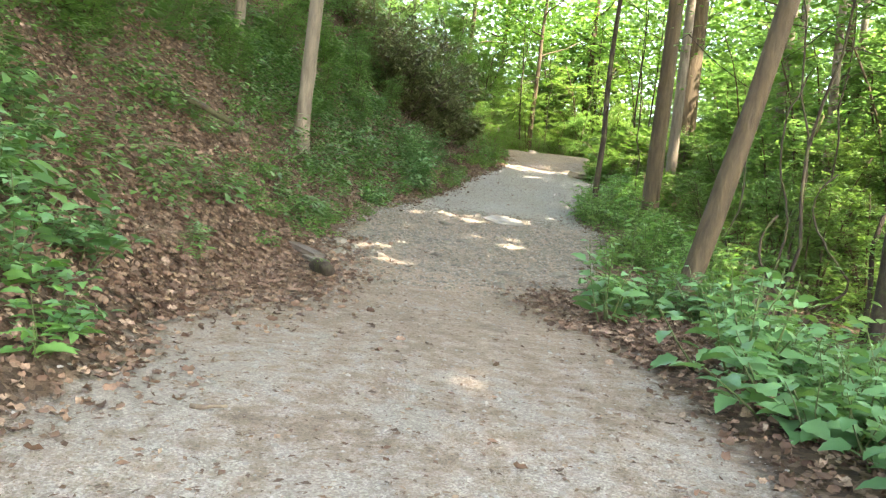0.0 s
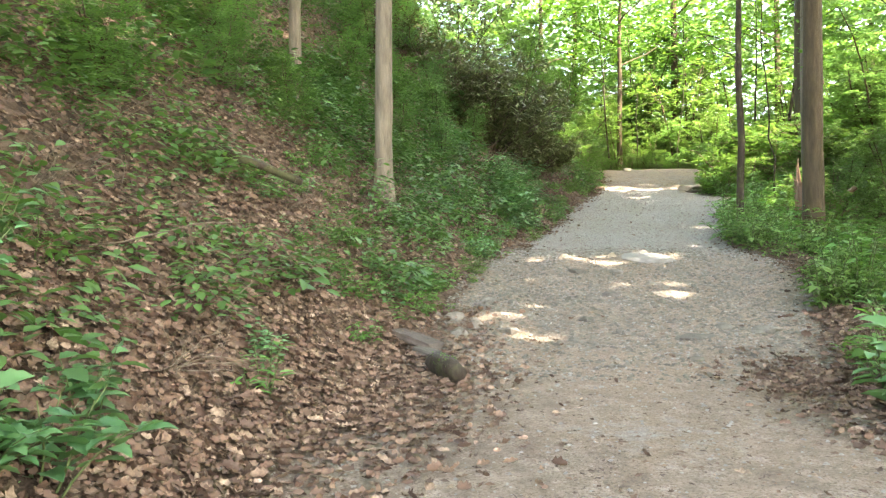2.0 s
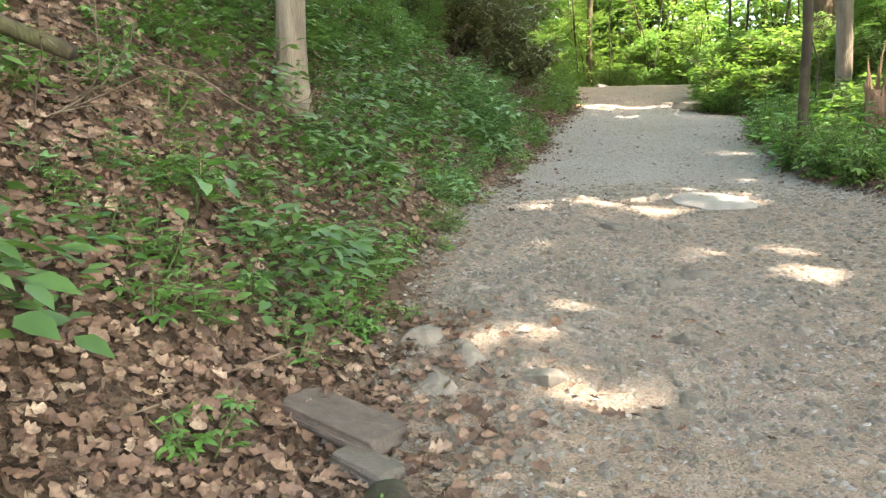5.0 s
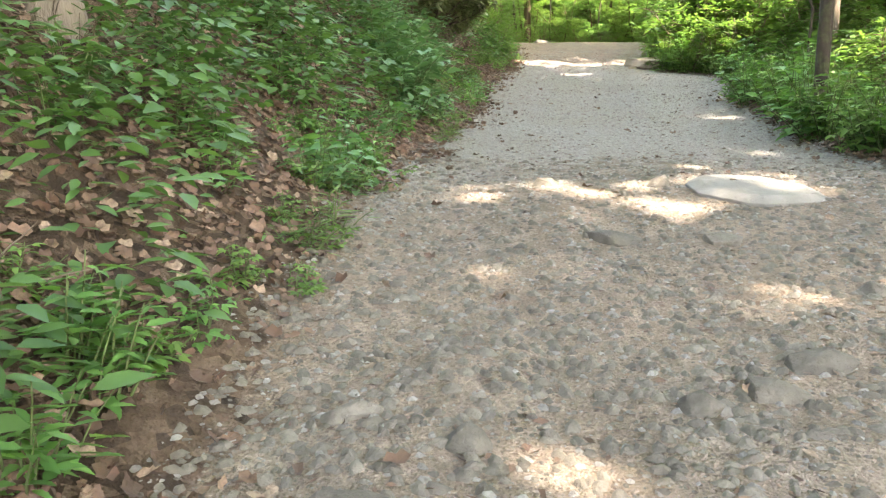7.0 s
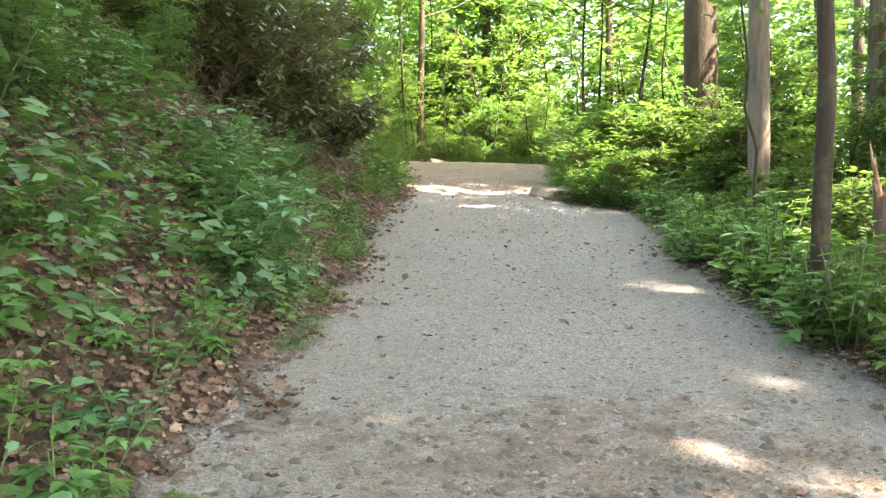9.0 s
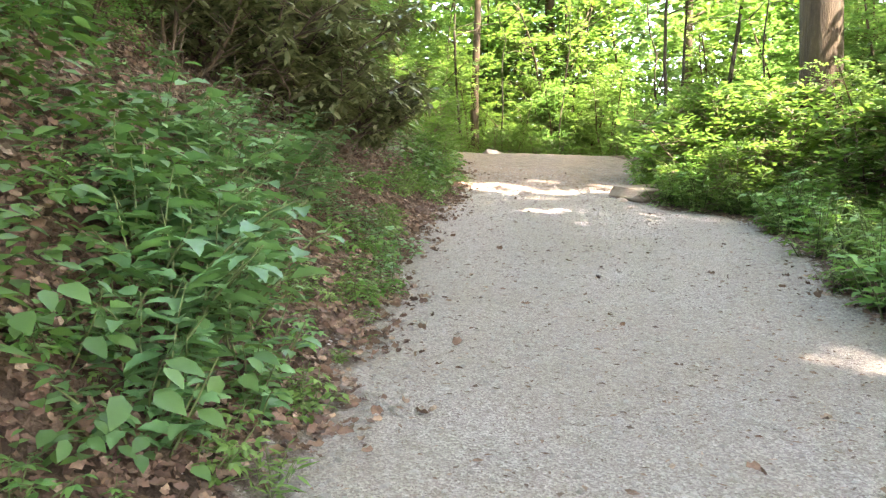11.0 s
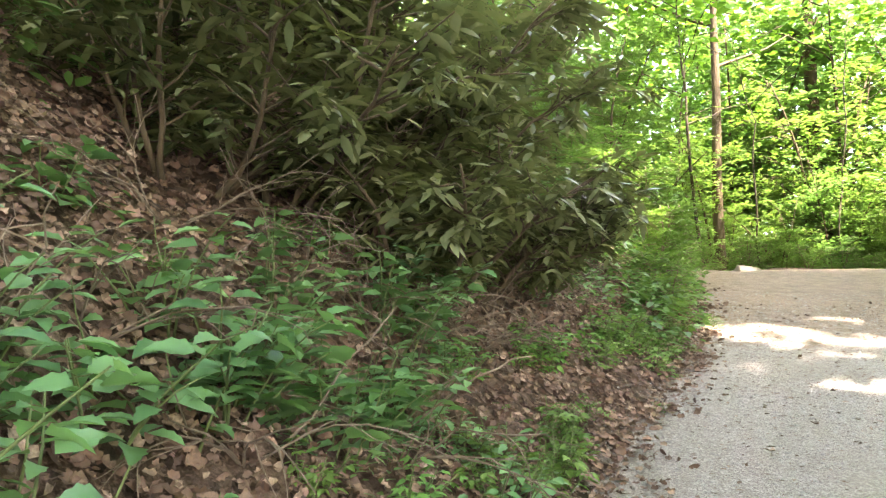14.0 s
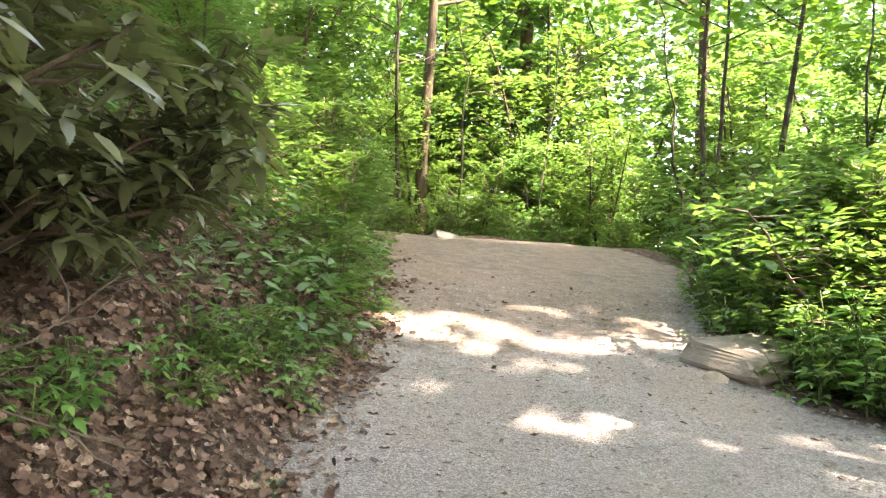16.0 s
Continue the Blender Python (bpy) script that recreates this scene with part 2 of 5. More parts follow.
def land(x, y):
    """Height of the ground."""
    x, y = np.asarray(x, float), np.asarray(y, float)
    z, xl, xr = sides(y)
    dl, dr = np.maximum(xl - x, 0), np.maximum(x - xr, 0)
    bank = 0.5 * np.minimum(dl, 0.5) + 0.92 * np.clip(dl - 0.5, 0, 9) + 0.5 * np.maximum(dl - 9.5, 0) * (dl < 40) + 15 * (dl >= 40)
    fall = 0.10 * np.minimum(dr, 0.5) - 0.16 * np.clip(dr - 0.6, 0, 10)
    rough = wave(x, y, 1.7, 1) * 0.16 + wave(x, y, 0.55, 2) * 0.06
    off = np.clip((dl + dr) / 1.2, 0, 1)
    stony = np.clip(1 - np.abs(y - 13.2) / 4.5, 0, 1)
    tread = (wave(x, y, 1.1, 3) * 0.018 + wave(x, y, 0.3, 4) * 0.009) * (1 + 1.6 * stony)
    return z + bank + fall + rough * off + tread


def land1(x, y):
    return float(land(x, y))


def mesh_from(name, verts, tris, mat, smooth=False):
    me = bpy.data.meshes.new(name)
    verts, tris = np.asarray(verts, np.float32), np.asarray(tris, np.int32)
    me.vertices.add(len(verts))
    me.vertices.foreach_set("co", verts.ravel())
    me.loops.add(tris.size)
    me.loops.foreach_set("vertex_index", tris.ravel())
    me.polygons.add(len(tris))
    me.polygons.foreach_set("loop_start", np.arange(0, tris.size, tris.shape[1], dtype=np.int32))
    me.update(calc_edges=True)
    if smooth:
        me.polygons.foreach_set("use_smooth", np.ones(len(tris), bool))
    me.materials.append(mat)
    return me


def child(name, me, parent, label="", kind=""):
    ob = new(name, me)
    ob.parent = parent
    return tagged(ob, label, kind=kind)


def build_ground():
    xs = np.r_[-160, -110, -75, -50, -35, -26, -20, np.arange(-16, -5, 0.5), np.arange(-5, 8, 0.09), np.arange(8, 16, 0.5), 18, 22, 28, 36, 50, 75, 110, 160]
    ys = np.r_[-58, -40, -28, -20, -14, -10, -7, np.arange(-5, 0, 0.3), np.arange(0, 39, 0.09), np.arange(39, 50, 0.6), 54, 60, 70, 85, 110, 150, 200, 260]
    gx, gy = np.meshgrid(xs, ys)
    gz = land(gx, gy)
    n, m = len(ys), len(xs)
    idx = np.arange(n * m).reshape(n, m)
    quads = np.stack([idx[:-1, :-1], idx[:-1, 1:], idx[1:, 1:], idx[1:, :-1]], -1).reshape(-1, 4)
    me = mesh_from("ground", np.stack([gx, gy, gz], -1).reshape(-1, 3), quads, GROUND, True)
    _, xl, xr = sides(gy)
    inside = np.minimum(gx - xl, xr - gx)
    path = np.clip(0.5 + inside / 0.7, 0, 1)
    leafy = np.exp(-(((gx + 1.9) / 0.9) ** 2 + ((gy - 9.5) / 2.5) ** 2)) + 0.8 * np.exp(-(((gx - 1.7) / 0.6) ** 2 + ((gy - 9.9) / 0.7) ** 2))
    gravel = np.clip((gy - 14.5) / 5, 0, 1) * np.clip(1 - (gy - 28.5) / 3, 0, 1)
    gravel = np.maximum(gravel, 0.62 * np.clip(1.35 - gy / 8.5, 0, 1))
    for key, arr in (("path", path - 0.5 * leafy), ("gravel", gravel)):
        me.attributes.new(key, "FLOAT", "POINT").data.foreach_set("value", arr.ravel().astype(np.float32))
    tagged(new("ground", me), "sloping forest floor with a worn gravel and dirt path", "ground", kind="structure")


build_ground()

# ---------------------------------------------------------------- builders for plants
rng = np.random.default_rng(7)
OVATE = (np.array([(0, 0, 0), (-0.40, 0.28, 0.10), (-0.36, 0.6, 0.06), (0, 1, -0.12), (0.36, 0.6, 0.06), (0.40, 0.28, 0.10), (0, 0.45, 0)], float),
         np.array([(0, 6, 1), (1, 6, 2), (2, 6, 3), (0, 5, 6), (5, 4, 6), (4, 3, 6)]))
DIAMOND = (np.array([(0, 0, 0), (-0.4, 0.45, 0.08), (0, 1, -0.05), (0.4, 0.45, 0.08)], float), np.array([(0, 2, 1), (0, 3, 2)]))
CURL = (np.array([(0, 0, 0), (-0.38, 0.2, 0.16), (-0.30, 0.5, 0.02), (-0.42, 0.72, 0.2), (0, 1, 0.14), (0.40, 0.75, 0.10), (0.28, 0.5, 0.0), (0.40, 0.22, 0.3), (0, 0.5, -0.1)], float),
        np.array([(0, 8, 1), (1, 8, 2), (2, 8, 3), (3, 8, 4), (4, 8, 5), (5, 8, 6), (6, 8, 7), (7, 8, 0)]))

LOBED = (np.array([(0, 0, 0), (-0.20, 0.14, 0.08), (-0.40, 0.27, 0.22), (-0.25, 0.42, 0.05), (-0.42, 0.60, 0.2), (-0.24, 0.74, 0.06), (-0.2, 0.9, 0.18), (0, 1, 0.1),
                   (0.2, 0.9, 0.12), (0.24, 0.74, 0.04), (0.42, 0.58, 0.24), (0.25, 0.42, 0.03), (0.38, 0.25, 0.16), (0.2, 0.14, 0.08), (0, 0.5, -0.09)], float),
         np.array([(k, 14, (k + 1) % 14) for k in range(14)])[:, ::-1])


# a toothed blade, folded along its midrib and drooping at the tip
TOOTHED = (np.array([(0, 0, 0), (-0.40, 0.22, 0.12), (-0.35, 0.34, 0.09), (-0.40, 0.50, 0.09), (-0.25, 0.64, 0.04), (-0.22, 0.78, 0.0), (0, 1, -0.2),
                     (0.22, 0.78, 0.01), (0.25, 0.64, 0.05), (0.40, 0.50, 0.11), (0.35, 0.34, 0.1), (0.40, 0.22, 0.14), (0, 0.5, -0.02)], float),
           np.array([(a, 12, (a + 1) % 12) for a in range(12)])[:, ::-1])


def unit(v):
    return v / np.maximum(np.linalg.norm(v, axis=-1, keepdims=True), 1e-9)


def blades(shape, at, along, up, length, width):
    """Leaves of one outline at many places: vertices and triangles."""
    tv, tt = shape
    along = unit(along)
    side = unit(np.cross(along, up))
    nor = np.cross(side, along)
    length, width = np.broadcast_to(length, len(at))[:, None, None], np.broadcast_to(width, len(at))[:, None, None]
    v = at[:, None] + side[:, None] * tv[None, :, :1] * width + along[:, None] * tv[None, :, 1:2] * length + nor[:, None] * tv[None, :, 2:] * width
    t = tt[None] + (np.arange(len(at)) * len(tv))[:, None, None]
    return v.reshape(-1, 3), t.reshape(-1, 3)


def joined(pieces):
    vs, ts, k = [], [], 0
    for v, t in pieces:
        vs.append(v), ts.append(t + k)
        k += len(v)
    return np.concatenate(vs), np.concatenate(ts)


def tube(points, radii, sides_n=5, lumpy=0.0):
    points, radii = np.asarray(points, float), np.asarray(radii, float)
    d = unit(np.gradient(points, axis=0))
    ref = np.where(np.abs(d[:, 2:]) > 0.9, (1.0, 0, 0), (0, 0, 1.0))
    a = unit(np.cross(d, ref))
    b = np.cross(d, a)
    ang = np.arange(sides_n) * 2 * np.pi / sides_n
    r = radii[:, None] * (1 + lumpy * rng.uniform(-1, 1, (len(points), sides_n)))
    v = points[:, None] + r[..., None] * (a[:, None] * np.cos(ang)[None, :, None] + b[:, None] * np.sin(ang)[None, :, None])
    n = len(points)
    i = np.arange(n * sides_n).reshape(n, sides_n)
    j = np.roll(i, -1, 1)
    t = np.concatenate([np.stack([i[:-1], j[:-1], j[1:]], -1).reshape(-1, 3), np.stack([i[:-1], j[1:], i[1:]], -1).reshape(-1, 3)])
    cap = [(i[-1, 0], i[-1, k], i[-1, k + 1]) for k in range(1, sides_n - 1)]
    if lumpy > 0.06:
        cap += [(i[0, 0], i[0, k + 1], i[0, k]) for k in range(1, sides_n - 1)]
    return v.reshape(-1, 3), np.concatenate([t, np.array(cap)])


def bent(start, way, length, n=6, droop=0.0, wild=0.1):
    """A line of points that wanders and sinks."""
    p, d, out = np.array(start, float), unit(np.array(way, float)), []
    for _ in range(n):
        out.append(p.copy())
        p = p + d * length / (n - 1)
        d = unit(d + rng.normal(0, wild, 3) + (0, 0, -droop))
    return np.array(out)


def along_line(pts, s):
    k = np.clip(s * (len(pts) - 1), 0, len(pts) - 1.001)
    i = k.astype(int)
    f = (k - i)[:, None]
    return pts[i] * (1 - f) + pts[i + 1] * f, unit(pts[i + 1] - pts[i])


def herb_meshes(name, stems_n, height, spread, leaf, wide, mat, per_stem=14, shape=OVATE, droop=0.06, trio=False):
    """A clump of leafy stems: stem mesh and leaf mesh."""
    woody, leaves = [], []
    for _ in range(stems_n):
        a = rng.uniform(0, 2 * np.pi)
        out = rng.uniform(0.1, 1) * spread
        start = (0.25 * out * math.cos(a), 0.25 * out * math.sin(a), -0.05)
        pts = bent(start, (out * math.cos(a), out * math.sin(a), height), height * rng.uniform(0.65, 1.1), 6, droop, 0.08)
        woody.append(tube(pts, np.linspace(0.006, 0.002, 6) * (0.6 + height), 4))
        s = np.sort(rng.uniform(0.2, 1, per_stem))
        at, d = along_line(pts, s)
        turn = np.arange(per_stem) * 2.4 + rng.uniform(0, 6)
        outw = np.stack([np.cos(turn), np.sin(turn), rng.uniform(-0.25, 0.35, per_stem)], -1)
        size = leaf * rng.uniform(0.6, 1.15, per_stem) * (1.05 - 0.35 * s)
        base = at + unit(outw) * size[:, None] * 0.25
        up = np.stack([rng.normal(0, 0.3, per_stem), rng.normal(0, 0.3, per_stem), np.ones(per_stem)], -1)
        if trio:
            tip = at + unit(outw) * size[:, None] * 0.6
            side = unit(np.cross(outw, up))
            for swing in (-0.95, 0.0, 0.95):
                way = unit(outw) * math.cos(swing) + side * math.sin(swing) + rng.normal(0, 0.1, (per_stem, 3)) + (0, 0, -0.18)
                leaves.append(blades(shape, tip, way, up, size * (0.8 if swing else 1.0), size * wide * (0.8 if swing else 1.0)))
            woody += [tube(np.stack([p, q]), np.array([0.0022, 0.0014]), 3) for p, q in zip(at, tip)]
        else:
            leaves.append(blades(shape, base, outw, up, size, size * wide))
    return mesh_from(name + "_stems", *joined(woody), STEM), mesh_from(name + "_leaves", *joined(leaves), mat)


def shrub_meshes(name, height, radius, sprays, per_spray, leaf, wide, mat, bark, shape=OVATE, low=0.12, trunks=4):
    """A bush or sapling: woody stems, and twigs that carry flat sprays of leaves."""
    woody, leaves = [], []
    mains = []
    for _ in range(trunks):
        a = rng.uniform(0, 2 * np.pi)
        pts = bent((0.06 * math.cos(a), 0.06 * math.sin(a), -0.1), (0.35 * radius / height * math.cos(a), 0.35 * radius / height * math.sin(a), 1), height * rng.uniform(0.75, 1.0), 8, 0.0, 0.10)
        mains.append(pts)
        woody.append(tube(pts, np.linspace(0.022, 0.006, 8) * (0.4 + 0.35 * height), 6))
    for _ in range(sprays):
        main = mains[rng.integers(trunks)]
        s = rng.uniform(low, 1.0)
        at, _d = along_line(main, np.array([s]))
        a = rng.uniform(0, 2 * np.pi)
        reach = radius * rng.uniform(0.35, 1.0) * (1.1 - 0.55 * s)
        pts = bent(at[0], (math.cos(a), math.sin(a), rng.uniform(-0.05, 0.5)), reach, 4, 0.10, 0.12)
        woody.append(tube(pts, np.linspace(0.007, 0.002, 4), 3))
        q = rng.uniform(0.25, 1, per_spray)
        p, d = along_line(pts, q)
        sgn = rng.choice([-1, 1], per_spray)[:, None]
        flat = unit(np.cross(d, (0, 0, 1.0)))
        outw = unit(flat * sgn + d * 0.5 + rng.normal(0, 0.22, (per_spray, 3)))
        size = leaf * rng.uniform(0.6, 1.15, per_spray)
        base = p + outw * rng.uniform(0, 0.10, (per_spray, 1)) + rng.normal(0, 0.03, (per_spray, 3))
        up = np.stack([rng.normal(0, 0.28, per_spray), rng.normal(0, 0.28, per_spray), np.ones(per_spray)], -1)
        leaves.append(blades(shape, base, outw, up, size, size * wide))
    return mesh_from(name + "_wood", *joined(woody), bark), mesh_from(name + "_leaves", *joined(leaves), mat)


def plant(name, meshes, label, category, group):
    top = tagged(new(name), label, category, group)
    child("stem", meshes[0], top, kind="stuff")
    child("foliage", meshes[1], top, kind="stuff")
    return top


def place_all(makers, spots, sink=0.03):
    """First spot of each maker builds it, the rest are copies."""
    first = {}
    for k, (x, y, s, kind) in enumerate(spots):
        m = Matrix.LocRotScale((x, y, land1(x, y) - sink), Euler((rng.normal(0, 0.06), rng.normal(0, 0.06), rng.uniform(0, 6.28))), None)
        if kind not in first:
            first[kind] = makers[kind]()
            first[kind].matrix_basis = m @ Matrix.Scale(s, 4)
        else:
            ob = copy_thing(first[kind], m)
            ob.scale = (s, s, s)


# ---------------------------------------------------------------- trees
def sun_holes(p, holes):
    """True where a point hangs in the way of the sun to one of the sunlit spots."""
    hit = np.zeros(len(p), bool)
    for x, y, rx, ry, turn in holes:
        rx, ry = rx * 1.3 + (0.2 if 10 < y < 25 else 0.1), ry * 1.3 + (0.2 if 10 < y < 25 else 0.1)
        z = land1(x, y)
        k = (p[:, 2] - z) / SUN_DIR.z
        gx, gy = p[:, 0] - k * SUN_DIR.x - x, p[:, 1] - k * SUN_DIR.y - y
        c, s = math.cos(turn), math.sin(turn)
        hit |= ((gx * c + gy * s) / rx) ** 2 + ((gy * c - gx * s) / ry) ** 2 < 1 + 0.45 * wave(gx + x, gy + y, 0.28, 51)
    return hit & (rng.uniform(0, 1, len(p)) > 0.05)


# gaps in the canopy: where flecks of sun reach the ground (x, y, half-axes, turn)
GAPS = [(0.3, 5.1, 0.18, 0.25, 0.1), (0.39, 4.03, 0.1, 0.13, 0.1), (-0.86, 12.63, 0.19, 0.17, 0.1), (-1.2, 12.24, 0.2, 0.13, 0.1), (-0.84, 11.49, 0.19, 0.2, 0.1),
        (-0.79, 11.12, 0.18, 0.14, 0.1), (-0.6, 14.45, 0.22, 0.12, 0.1), (0.66, 14.1, 0.42, 0.24, 0.1), (1.07, 13.84, 0.19, 0.19, 0.1), (1.11, 13.28, 0.26, 0.27, 0.1)]
GAPS += [(-0.16, 16.14, 0.26, 0.29, 0.1), (-0.73, 15.79, 0.24, 0.18, 0.1), (0.4, 15.52, 0.36, 0.24, 0.1), (0.05, 15.2, 0.25, 0.14, 0.1), (1.48, 16.43, 0.36, 0.21, 0.1), (0.81, 16.3, 0.2, 0.12, 0.1),
         (2.24, 18.15, 0.16, 0.2, 0.1), (3.0, 21.0, 0.22, 0.2, 0.1), (1.52, 17.7, 0.11, 0.12, 0.1), (-0.02, 16.93, 0.12, 0.1, 0.1), (-0.28, 17.63, 0.12, 0.06, 0.1), (1.1, 15.7, 0.4, 0.3, 0.1), (1.1, 17.06, 0.13, 0.06, 0.1)]
GAPS += [(2.39, 30.2, 0.62, 0.42, 0.1), (3.44, 29.8, 1.05, 0.24, 0.05), (4.6, 30.3, 0.42, 0.5, 0.1), (2.9, 29.1, 0.3, 0.08, 0.1), (2.85, 28.0, 0.42, 0.14, 0.1), (3.51, 28.24, 0.13, 0.08, 0.1), (3.77, 27.7, 0.46, 0.13, 0.1),
         (4.4, 27.3, 0.25, 0.1, 0.1), (2.64, 26.76, 0.16, 0.1, 0.1), (1.83, 28.55, 0.12, 0.06, 0.1), (4.2, 36.0, 1.3, 0.2, 0.1), (3.5, 31.0, 0.27, 0.16, 0.1)]
# gaps cut to brighten the wood past the crest and bushes at the bend
GAPS += [(4.8, 41.2, 4.2, 1.9, 0.0), (5.6, 29.2, 0.9, 0.6, 0.0), (6.9, 30.2, 1.1, 1.0, 0.0), (6.8, 28.6, 0.9, 0.7, 0.0), (8.2, 30.8, 0.8, 0.8, 0.0), (7.0, 13.0, 1.8, 1.2, 0.0), (6.4, 17.0, 0.9, 1.0, 0.0), (8.2, 20.5, 1.2, 1.6, 0.0), (8.6, 10.0, 1.5, 1.5, 0.0), (4.0, 12.2, 0.5, 0.4, 0.0), (5.0, 21.6, 0.5, 0.9, 0.0), (6.2, 25.4, 0.5, 0.7, 0.0), (0.7, 31.6, 0.6, 1.4, 0.0)]


def crown_leaves(centres, count, spread, leaf, mat, name, holes=(), shape=DIAMOND, flat=0.5):
    at = centres[rng.integers(len(centres), size=count)] + rng.normal(0, 1, (count, 3)) * np.array([spread, spread, spread * flat])
    if holes:
        at = at[~sun_holes(at, holes)]
    n = len(at)
    a = rng.uniform(0, 2 * np.pi, n)
    outw = np.stack([np.cos(a), np.sin(a), rng.uniform(-0.5, 0.2, n)], -1)
    up = np.stack([rng.normal(0, 0.35, n), rng.normal(0, 0.35, n), np.ones(n)], -1)
    size = leaf * rng.uniform(0.6, 1.2, n)
    return mesh_from(name, *blades(shape, at, outw, up, size, size * 0.85), mat)


def tall_tree(x, y, dia, height, lean=(0, 0), bark=None, label="", crown=0, crown_from=0.5, reach=3.5, sway=0.02, leaf=0.3, curve=0.0, puff=1.3):
    """A forest tree with a flared, tapering trunk, limbs and a leafy crown high up."""
    z = land1(x, y) - 0.15
    top = tagged(new("tree"), label, "tree", "forest trees")
    top.location = (x, y, z)
    n = 14
    s = np.linspace(0, 1, n)
    pts = np.stack([lean[0] * height * (s - curve * s * s), lean[1] * height * s, height * s], -1)
    pts[2:, :2] += np.cumsum(rng.normal(0, sway, (n - 2, 2)), 0)
    low = np.concatenate([np.linspace(0, 1, 6)[:-1][:, None] * pts[1], pts[1:]])
    sl = low[:, 2] / height
    r = dia / 2 * (1.0 - 0.7 * sl) * (1 + 0.5 * np.exp(-low[:, 2] / 0.22))
    child("trunk", mesh_from("trunk", *tube(low, r, 12, 0.05), bark or BARK_BROWN, True), top)
    tips = []
    for k in range(7 if crown else 0):
        q = crown_from + (1 - crown_from) * (k + 0.5) / 7
        at, _d = along_line(pts, np.array([q]))
        a = k * 2.4 + rng.uniform(0, 1)
        ln = reach * (1.15 - 0.6 * (q - crown_from) / (1 - crown_from)) * rng.uniform(0.8, 1.1)
        lp = bent(at[0], (math.cos(a), math.sin(a), 0.45), ln, 7, 0.03, 0.12)
        child("limb", mesh_from("limb", *tube(lp, np.linspace(dia * 0.16, 0.012, 7), 5), bark or BARK_BROWN, True), top)
        tips += list(lp[2:])
    if crown:
        world_tips = np.array(tips) + (x, y, z)
        me = crown_leaves(world_tips, crown, puff, leaf, LEAF_CANOPY, "crown", GAPS)
        me.transform(Matrix.Translation((-x, -y, -z)))
        child("crown", me, top, kind="stuff")
    return top


for x, y, dia, h, lean, bark, curve, label in [
    (-3.1, 15.3, 0.30, 25, (0.012, 0), BARK_GREY, 0, "slim grey-brown tree on the leafy bank"),
    (-4.75, 16.0, 0.22, 23, (0.0, 0.0), BARK_GREY, 0, "thin grey tree high on the leafy bank"),
    (2.9, 9.7, 0.29, 20, (0.25, 0.02), BARK_BROWN, 0.35, "brown tree leaning out over the undergrowth"),
    (4.85, 18.9, 0.42, 27, (0.0, 0), BARK_BROWN, 0, "straight brown tree beside the path"),
    (3.55, 19.3, 0.155, 14, (0.01, 0), BARK_DARK, 0, "thin dark wavy tree beside the path"),
    (5.6, 9.8, 0.32, 25, (0.05, 0.03), BARK_DARK, 0, "dark tree wrapped in undergrowth"),
    (8.75, 30.2, 0.85, 29, (0, 0), BARK_BROWN, 0, "thick old brown tree trunk"),
    (7.05, 25.4, 0.36, 26, (0, 0), BARK_GREY, 0, "grey tree among the bushes"),
]:
    tall_tree(x, y, dia, h, lean, bark, label, crown=(6000 if x > 0 else 3600) if dia > 0.2 else 800, crown_from=0.62, reach=5.5 if dia > 0.2 else 2.0, leaf=0.42, puff=1.6, sway=0.035 if bark is BARK_DARK else 0.015, curve=curve)

# beyond the crest
for x, y, dia, h, lean in [(3.6, 39.1, 0.28, 12, (0.01, 0)), (3.1, 38.2, 0.09, 8, (-0.06, 0)), (6.8, 42.6, 0.5, 15, (0, 0)), (7.2, 41.9, 0.14, 9, (-0.01, 0)), (8.0, 35.6, 0.11, 9, (0, 0)),
                           (8.8, 36.6, 0.10, 9, (0.02, 0)), (10.0, 36.8, 0.15, 10, (0.15, 0)), (0.1, 43, 0.35, 14, (0, 0)), (11.5, 42, 0.4, 16, (0, 0)), (2.0, 48, 0.4, 16, (0.02, 0)), (14, 33, 0.4, 16, (0, 0)), (12, 25, 0.35, 15, (0.03, 0))]:
    tall_tree(x, y, dia, h, lean, BARK_BROWN if dia > 0.2 else BARK_DARK, "woodland tree beyond the crest of the path", crown=1500, crown_from=0.4, reach=3.0, leaf=0.24, puff=0.9)

# the wood around, behind and overhead
# tall trees added, mostly out of view, whose crowns shade the path
for x, y in [(9, 3.5), (8, -3), (4.5, -7.5), (12.5, -1), (11.5, 8.5), (9.6, 14.2), (9.8, 20.5), (14, 13.5), (14, 4.5), (12.5, 29.8), (13.2, 26.4), (11.2, 27.6), (9, -9), (-1.5, -9), (17, 9), (12.5, 18.5), (5.5, 1.0), (3.2, -3.5), (7.8, 6.5), (8.8, 11.2)]:
    tall_tree(x, y, rng.uniform(0.25, 0.42), rng.uniform(24, 28), (rng.normal(0, 0.015), 0), BARK_GREY, "tall tree added so its high crown shades the path", crown=6500, crown_from=0.62, reach=6.0, leaf=0.42, puff=1.8)
# trees added above the bank, whose dense crowns block its sky light
for x, y in [(-6.6, 5.5), (-7.2, 10.5), (-7.0, 14.5), (-6.6, 19.5), (-7.4, 24.5), (-6.5, 0.5)]:
    tall_tree(x, y, rng.uniform(0.25, 0.35), rng.uniform(17, 20), (rng.normal(0, 0.015), 0), BARK_GREY, "tall tree added high on the bank to dim it", crown=5000, crown_from=0.5, reach=5.0, leaf=0.4, puff=1.6)
